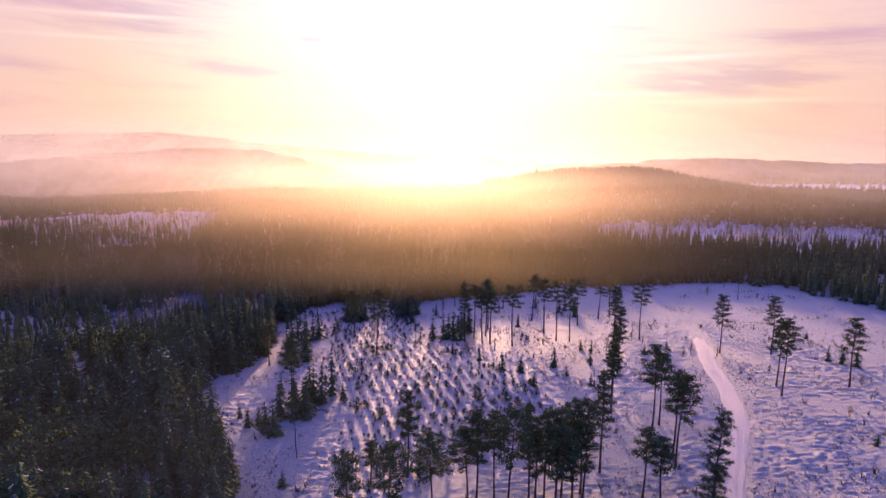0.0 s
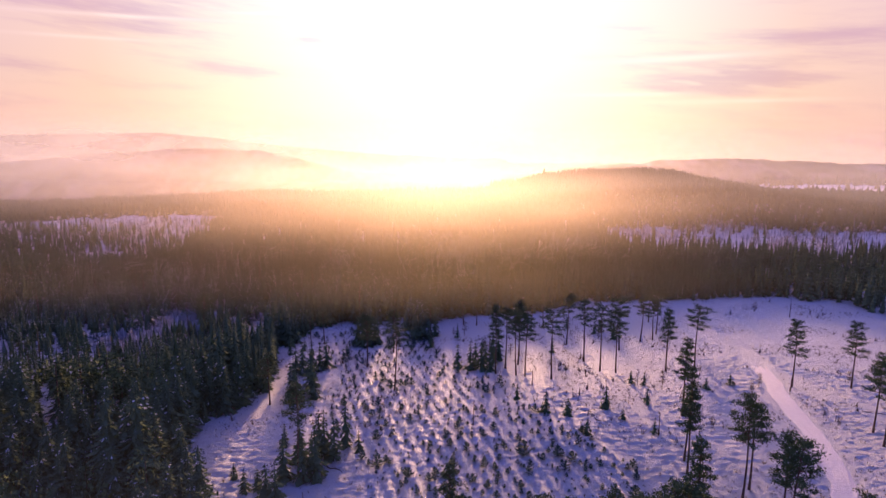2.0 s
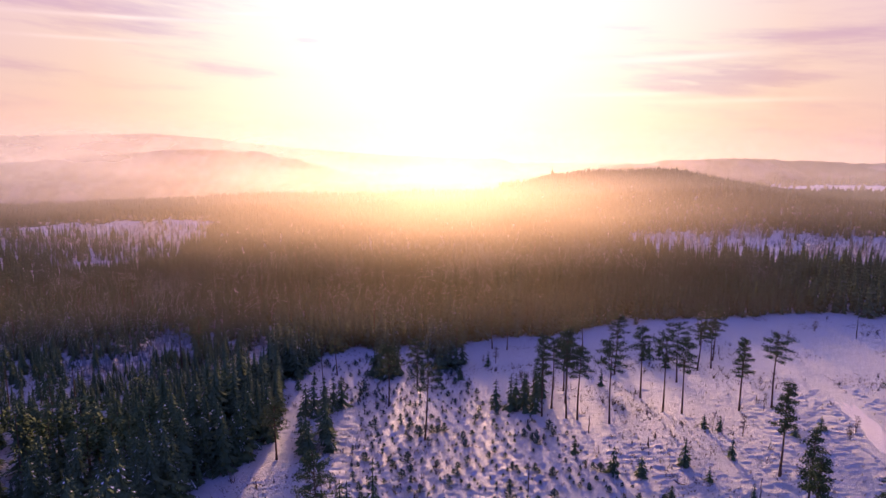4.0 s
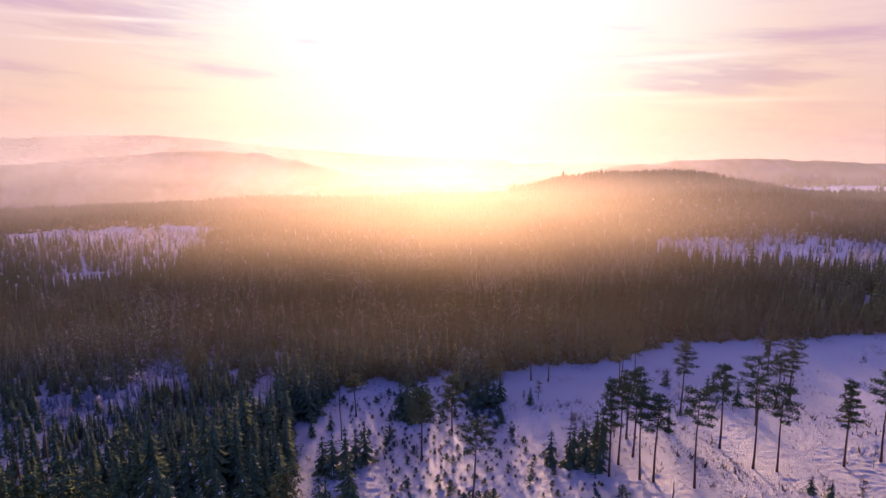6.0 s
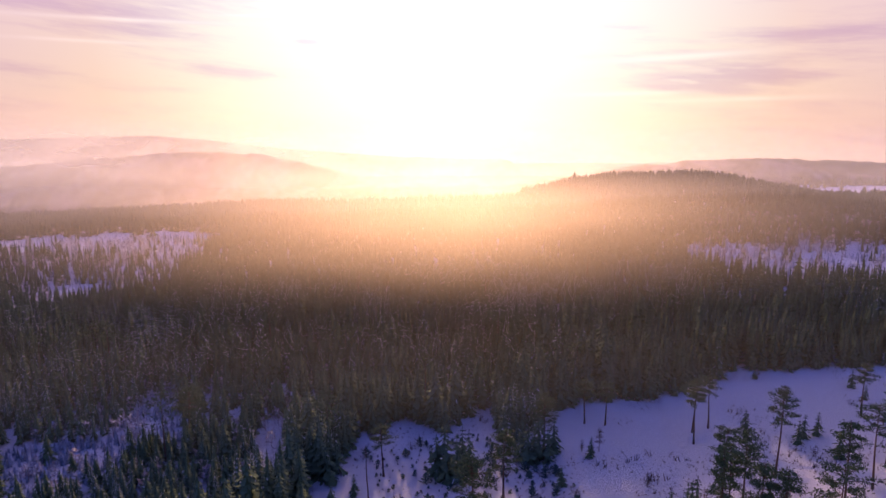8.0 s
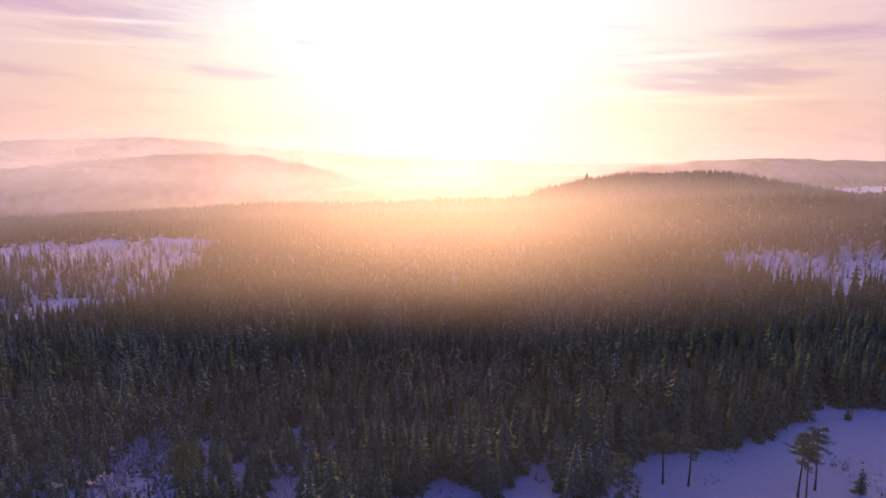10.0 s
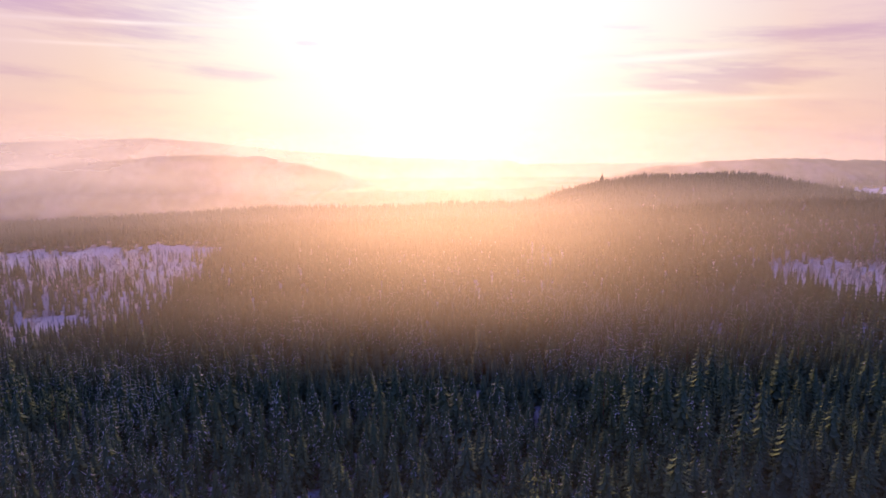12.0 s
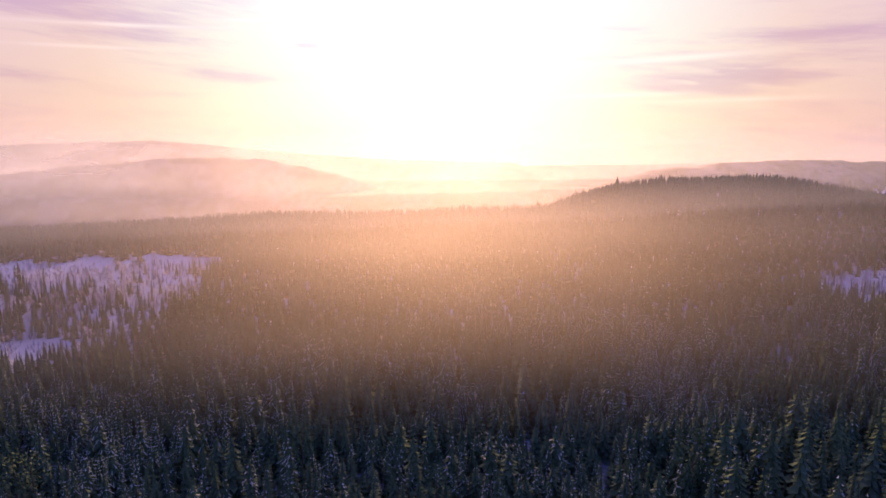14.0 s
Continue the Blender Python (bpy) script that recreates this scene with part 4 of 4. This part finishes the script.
near = np.argsort(ay)[:300]
for i in near:
    ob = new("sapling", SAPLING_MESHES[i % 5])
    h_ = float(tall[i])
    ob.matrix_basis = Matrix.Translation((ax[i], ay[i], ground_at(ax[i], ay[i]) - 0.06)) @ Matrix.Rotation(float(i), 4, "Z") @ Matrix.Diagonal((h_ * 1.2, h_ * 1.2, h_, 1))
    tagged(ob, "planted conifer sapling poking through the snow in a row", "sapling", "planted saplings")
far_i = np.argsort(ay)[300:]
grown("sapling_rows", [s.arrays() for s in SAPLINGS], ax[far_i], ay[far_i], tall[far_i], tall[far_i] * 1.2, [SAPLING_NEEDLES, TREE_SNOW], "rows of planted conifer saplings in the snow", "saplings", 0.06)


def tuft_soup(seed):
    r = random.Random(seed)
    s = Soup()
    for _ in range(7):
        a, ln = r.uniform(0, 6.28), r.uniform(0.4, 1.0)
        d = (math.cos(a) * ln * 0.5, math.sin(a) * ln * 0.5)
        o = (r.uniform(-0.2, 0.2), r.uniform(-0.2, 0.2))
        s.tri((o[0] - d[1] * 0.10, o[1] + d[0] * 0.10, 0), (o[0] + d[1] * 0.10, o[1] - d[0] * 0.10, 0), (o[0] + d[0], o[1] + d[1], ln), 0)
    return s.arrays()


x = rng.uniform(-56, 135, 38000)
y = rng.uniform(78, 236, 38000)
keep = inside(CLEARING, x, y) & (off_track(x, y) > 2.2) & (rng.random(38000) < 0.12 + 0.75 * ease(0.45, 0.7, ripple(x, y, 9, 91)) - 0.25 * ease(170, 200, y))
x, y = x[keep], y[keep]
tall = rng.uniform(0.2, 0.65, len(x)) * np.where(rng.random(len(x)) < 0.06, 2.6, 1.0)
grown("dry_grass", [tuft_soup(300 + k) for k in range(6)], x, y, tall, tall * 1.3, [DRY], "dry grass, heather and slash sticking out of the snow", "grass", 0.03)
x, y = rng.uniform(-124, -72, 4200), rng.uniform(178, 240, 4200)
keep = inside(LEFT_GLADE, x, y) & (rng.random(4200) < 0.15 + 1.1 * ripple(x, y, 11, 27))
x, y = x[keep], y[keep]
tall = rng.uniform(0.6, 2.6, len(x))
rnd = random.Random(17)
grown("scrub", [spruce_crown(rnd, 5, 5, 0.9, radius=0.40, foot=0.03).arrays() for _ in range(5)], x, y, tall, tall * 0.9, [FROST, TREE_SNOW], "low snowy scrub in a small glade", "scrub", 0.06)


def birch_thing(seed, stems, droop):
    """A bare young birch or willow four metres high: thin stems with sprays of fine twigs."""
    r = random.Random(seed)
    wood, spray = Soup(), Soup()
    for k in range(stems):
        a, out = r.uniform(0, 6.28), (0.0 if k == 0 else r.uniform(0.3, 0.8))
        foot, top = Vector((0.12 * math.cos(a) * k, 0.12 * math.sin(a) * k, -0.15)), Vector((math.cos(a) * out, math.sin(a) * out, r.uniform(3.0, 4.0) if k else 4.0))
        wood.tube([tuple(foot), tuple(foot.lerp(top, 0.5) + Vector((r.uniform(-0.1, 0.1), r.uniform(-0.1, 0.1), 0))), tuple(top)], [0.045, 0.03, 0.008], 5, 0)
        for _ in range(26):
            h = r.uniform(0.25, 0.98)
            p, b = foot.lerp(top, h), r.uniform(0, 6.28)
            reach = (1.15 - 0.75 * h) * r.uniform(0.5, 1.1)
            q = p + Vector((math.cos(b) * reach, math.sin(b) * reach, reach * r.uniform(0.1, 0.9) - droop * reach))
            wood.tube([tuple(p), tuple(q)], [0.014, 0.004], 3, 0)
            for _ in range(9):
                m = p.lerp(q, r.uniform(0.35, 1.0))
                d = Vector((r.uniform(-1, 1), r.uniform(-1, 1), r.uniform(-0.4, 0.8))).normalized() * r.uniform(0.12, 0.3)
                n = d.orthogonal().normalized() * r.uniform(0.012, 0.03)
                spray.kite(tuple(m), tuple(m + d * 0.5 + n), tuple(m + d), tuple(m + d * 0.5 - n), 1 if r.random() < 0.12 else 0)
    root = new("young_birch")
    part("stem", wood.mesh("birch_stem", [BARK], True), root)
    part("crown", spray.mesh("birch_crown", [DRY, TREE_SNOW]), root)
    return tagged(root, "bare young birch with fine frosted twigs on the clearing", "birch", "young birches of the clearing")


BIRCHES = [birch_thing(500, 1, 0.0), birch_thing(501, 2, 0.3), birch_thing(502, 4, 0.1)]
for i, (px, py, h_, k) in enumerate([(-1.6, 193.5, 2.4, 2), (1.5, 193.4, 4.4, 1), (6.1, 180.6, 2.6, 2), (8.0, 181.2, 2.0, 1), (49.8, 229.2, 2.4, 2), (39.9, 190.5, 2.2, 2), (38.3, 151.2, 4.0, 0), (43.3, 149.7, 4.4, 1),
                                     (53.7, 161.8, 4.0, 0), (55.6, 159.0, 2.6, 1), (99.8, 219.6, 3.4, 2), (12.6, 173.5, 3.2, 1), (21.0, 187.0, 2.6, 0), (60.5, 176.0, 2.4, 1), (66.0, 152.0, 3.4, 1), (63.0, 149.0, 3.0, 2),
                                     (84.0, 116.0, 2.4, 2), (98.0, 133.0, 2.6, 2), (101.0, 134.0, 2.2, 1), (92.0, 141.0, 2.0, 2), (33.0, 140.5, 3.2, 0), (45.0, 129.0, 3.0, 1)]):
    put_tree(BIRCHES, k, px, py, h_ / 4.0, h_ / 4.0 * (0.9 + 0.2 * (i % 3)), sink=0.04)


def snag(px, py, tall_, radius, lean):
    """A dead standing stem with a broken top and a few stubs."""
    r = random.Random(int(px * 10 + py))
    s = Soup()
    n = 6
    path = [(lean * tall_ * (i / n) + 0.05 * math.sin(i * 1.7 + px), 0.05 * math.cos(i * 1.3), tall_ * i / n - (0.15 if i == 0 else 0)) for i in range(n + 1)]
    s.tube(path, [radius * (1 - 0.11 * i) for i in range(n + 1)], 6, 0)
    for _ in range(5):
        z = tall_ * r.uniform(0.5, 0.97)
        a, ln = r.uniform(0, 6.28), r.uniform(0.3, 0.8)
        b = (lean * z, 0, z)
        s.tube([b, (b[0] + math.cos(a) * ln, math.sin(a) * ln, z + 0.1)], [0.035, 0.012], 4, 0)
    ob = new("dead_tree", s.mesh("dead_tree", [BARK], True))
    ob.location = (px, py, ground_at(px, py))
    tagged(ob, "bare dead tree stem standing in the snow", "dead tree", "dead stems")


for args in [(-39.1, 175.2, 11.0, 0.14, -0.03), (-24.7, 99.6, 7.4, 0.13, -0.02), (108, 213, 6.5, 0.13, 0.0), (72.3, 150.4, 3.2, 0.16, 0.02), (-33.0, 119.0, 5.0, 0.12, 0.0),
             (14.6, 150.0, 3.4, 0.13, 0.01), (6.0, 161.5, 9.0, 0.12, 0.0), (62, 200, 2.2, 0.14, 0.0), (0.5, 131, 5.0, 0.10, 0.01), (34.4, 127, 4.6, 0.10, 0.0)]:
    snag(*args)


def fallen_log(px, py, long_, turn):
    r = random.Random(int(px * 13 + py))
    s = Soup()
    s.tube([(long_ * (i / 5 - 0.5), 0.25 * math.sin(i * 1.9 + px), 0.02 + 0.05 * math.sin(i * 2.3)) for i in range(6)], [0.15 - 0.02 * i for i in range(6)], 7, 0)
    for _ in range(6):
        k = r.uniform(-0.4, 0.5) * long_
        s.tube([(k, 0, 0.2), (k + 0.5, r.uniform(-0.6, 0.6), r.uniform(0.3, 0.8))], [0.035, 0.01], 4, 0)
    ob = new("fallen_log", s.mesh("fallen_log", [BARK], True))
    ob.matrix_basis = Matrix.Translation((px, py, ground_at(px, py))) @ Matrix.Rotation(radians(turn), 4, "Z")
    tagged(ob, "fallen log half sunk in the snow", "log", "fallen logs")


for args in [(84, 139.5, 6.0, -22), (24.5, 133, 4.5, -55), (-24, 118, 4.5, -30), (-20, 171, 4.0, 60), (66, 215, 2.5, 10)]:
    fallen_log(*args)


# ---- haze and glare stand-in ----
def haze_sheet(y, thick, low, high, top0, top1, even, west_more, east_more, soft_, pale, tint=(0.84, 0.68, 0.59)):
    """Flat sheet across the valley, stand-in for haze and glare; scatters low sun forwards."""
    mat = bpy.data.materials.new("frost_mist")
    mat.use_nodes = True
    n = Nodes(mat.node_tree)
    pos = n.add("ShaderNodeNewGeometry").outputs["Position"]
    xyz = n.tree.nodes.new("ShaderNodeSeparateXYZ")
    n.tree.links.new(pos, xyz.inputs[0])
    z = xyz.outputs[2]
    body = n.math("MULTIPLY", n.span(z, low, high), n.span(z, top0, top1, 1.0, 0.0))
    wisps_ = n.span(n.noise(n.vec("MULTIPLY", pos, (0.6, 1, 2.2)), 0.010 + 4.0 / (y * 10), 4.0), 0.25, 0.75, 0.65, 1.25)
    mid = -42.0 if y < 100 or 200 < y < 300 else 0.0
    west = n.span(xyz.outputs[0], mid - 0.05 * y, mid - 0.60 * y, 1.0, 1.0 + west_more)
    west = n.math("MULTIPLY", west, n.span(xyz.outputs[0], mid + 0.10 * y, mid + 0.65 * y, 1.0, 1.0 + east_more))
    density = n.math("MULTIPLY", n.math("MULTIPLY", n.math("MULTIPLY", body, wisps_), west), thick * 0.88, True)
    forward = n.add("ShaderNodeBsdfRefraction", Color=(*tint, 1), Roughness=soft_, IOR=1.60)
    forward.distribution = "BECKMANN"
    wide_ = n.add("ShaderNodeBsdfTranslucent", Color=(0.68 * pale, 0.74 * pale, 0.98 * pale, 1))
    haze_mix = n.add("ShaderNodeMixShader", Fac=even)
    n.tree.links.new(forward.outputs[0], haze_mix.inputs[1])
    n.tree.links.new(wide_.outputs[0], haze_mix.inputs[2])
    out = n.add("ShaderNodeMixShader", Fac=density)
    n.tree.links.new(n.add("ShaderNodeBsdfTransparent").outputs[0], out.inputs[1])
    n.tree.links.new(haze_mix.outputs[0], out.inputs[2])
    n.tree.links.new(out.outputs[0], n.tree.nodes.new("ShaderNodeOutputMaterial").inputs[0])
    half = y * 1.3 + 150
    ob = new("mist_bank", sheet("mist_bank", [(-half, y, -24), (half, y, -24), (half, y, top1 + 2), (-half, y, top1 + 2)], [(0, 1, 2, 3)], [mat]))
    tagged(ob, "added flat sheet standing in for haze and glare over the forest", "mist", kind="stuff")


# sheets added to imitate haze and lens glare; the first lifts the dark stand
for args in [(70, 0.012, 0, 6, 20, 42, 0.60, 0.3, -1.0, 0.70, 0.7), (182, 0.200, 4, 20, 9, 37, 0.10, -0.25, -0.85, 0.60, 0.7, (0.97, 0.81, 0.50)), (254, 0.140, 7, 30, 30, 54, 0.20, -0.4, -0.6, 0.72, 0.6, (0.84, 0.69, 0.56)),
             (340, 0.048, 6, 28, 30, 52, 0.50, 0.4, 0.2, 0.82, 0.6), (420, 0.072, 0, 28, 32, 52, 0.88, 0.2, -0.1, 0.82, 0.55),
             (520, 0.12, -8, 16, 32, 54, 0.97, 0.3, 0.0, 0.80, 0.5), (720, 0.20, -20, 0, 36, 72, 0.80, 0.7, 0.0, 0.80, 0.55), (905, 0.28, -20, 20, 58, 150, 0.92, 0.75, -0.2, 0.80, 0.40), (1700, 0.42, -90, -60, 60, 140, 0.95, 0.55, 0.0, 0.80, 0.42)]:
    haze_sheet(*args)
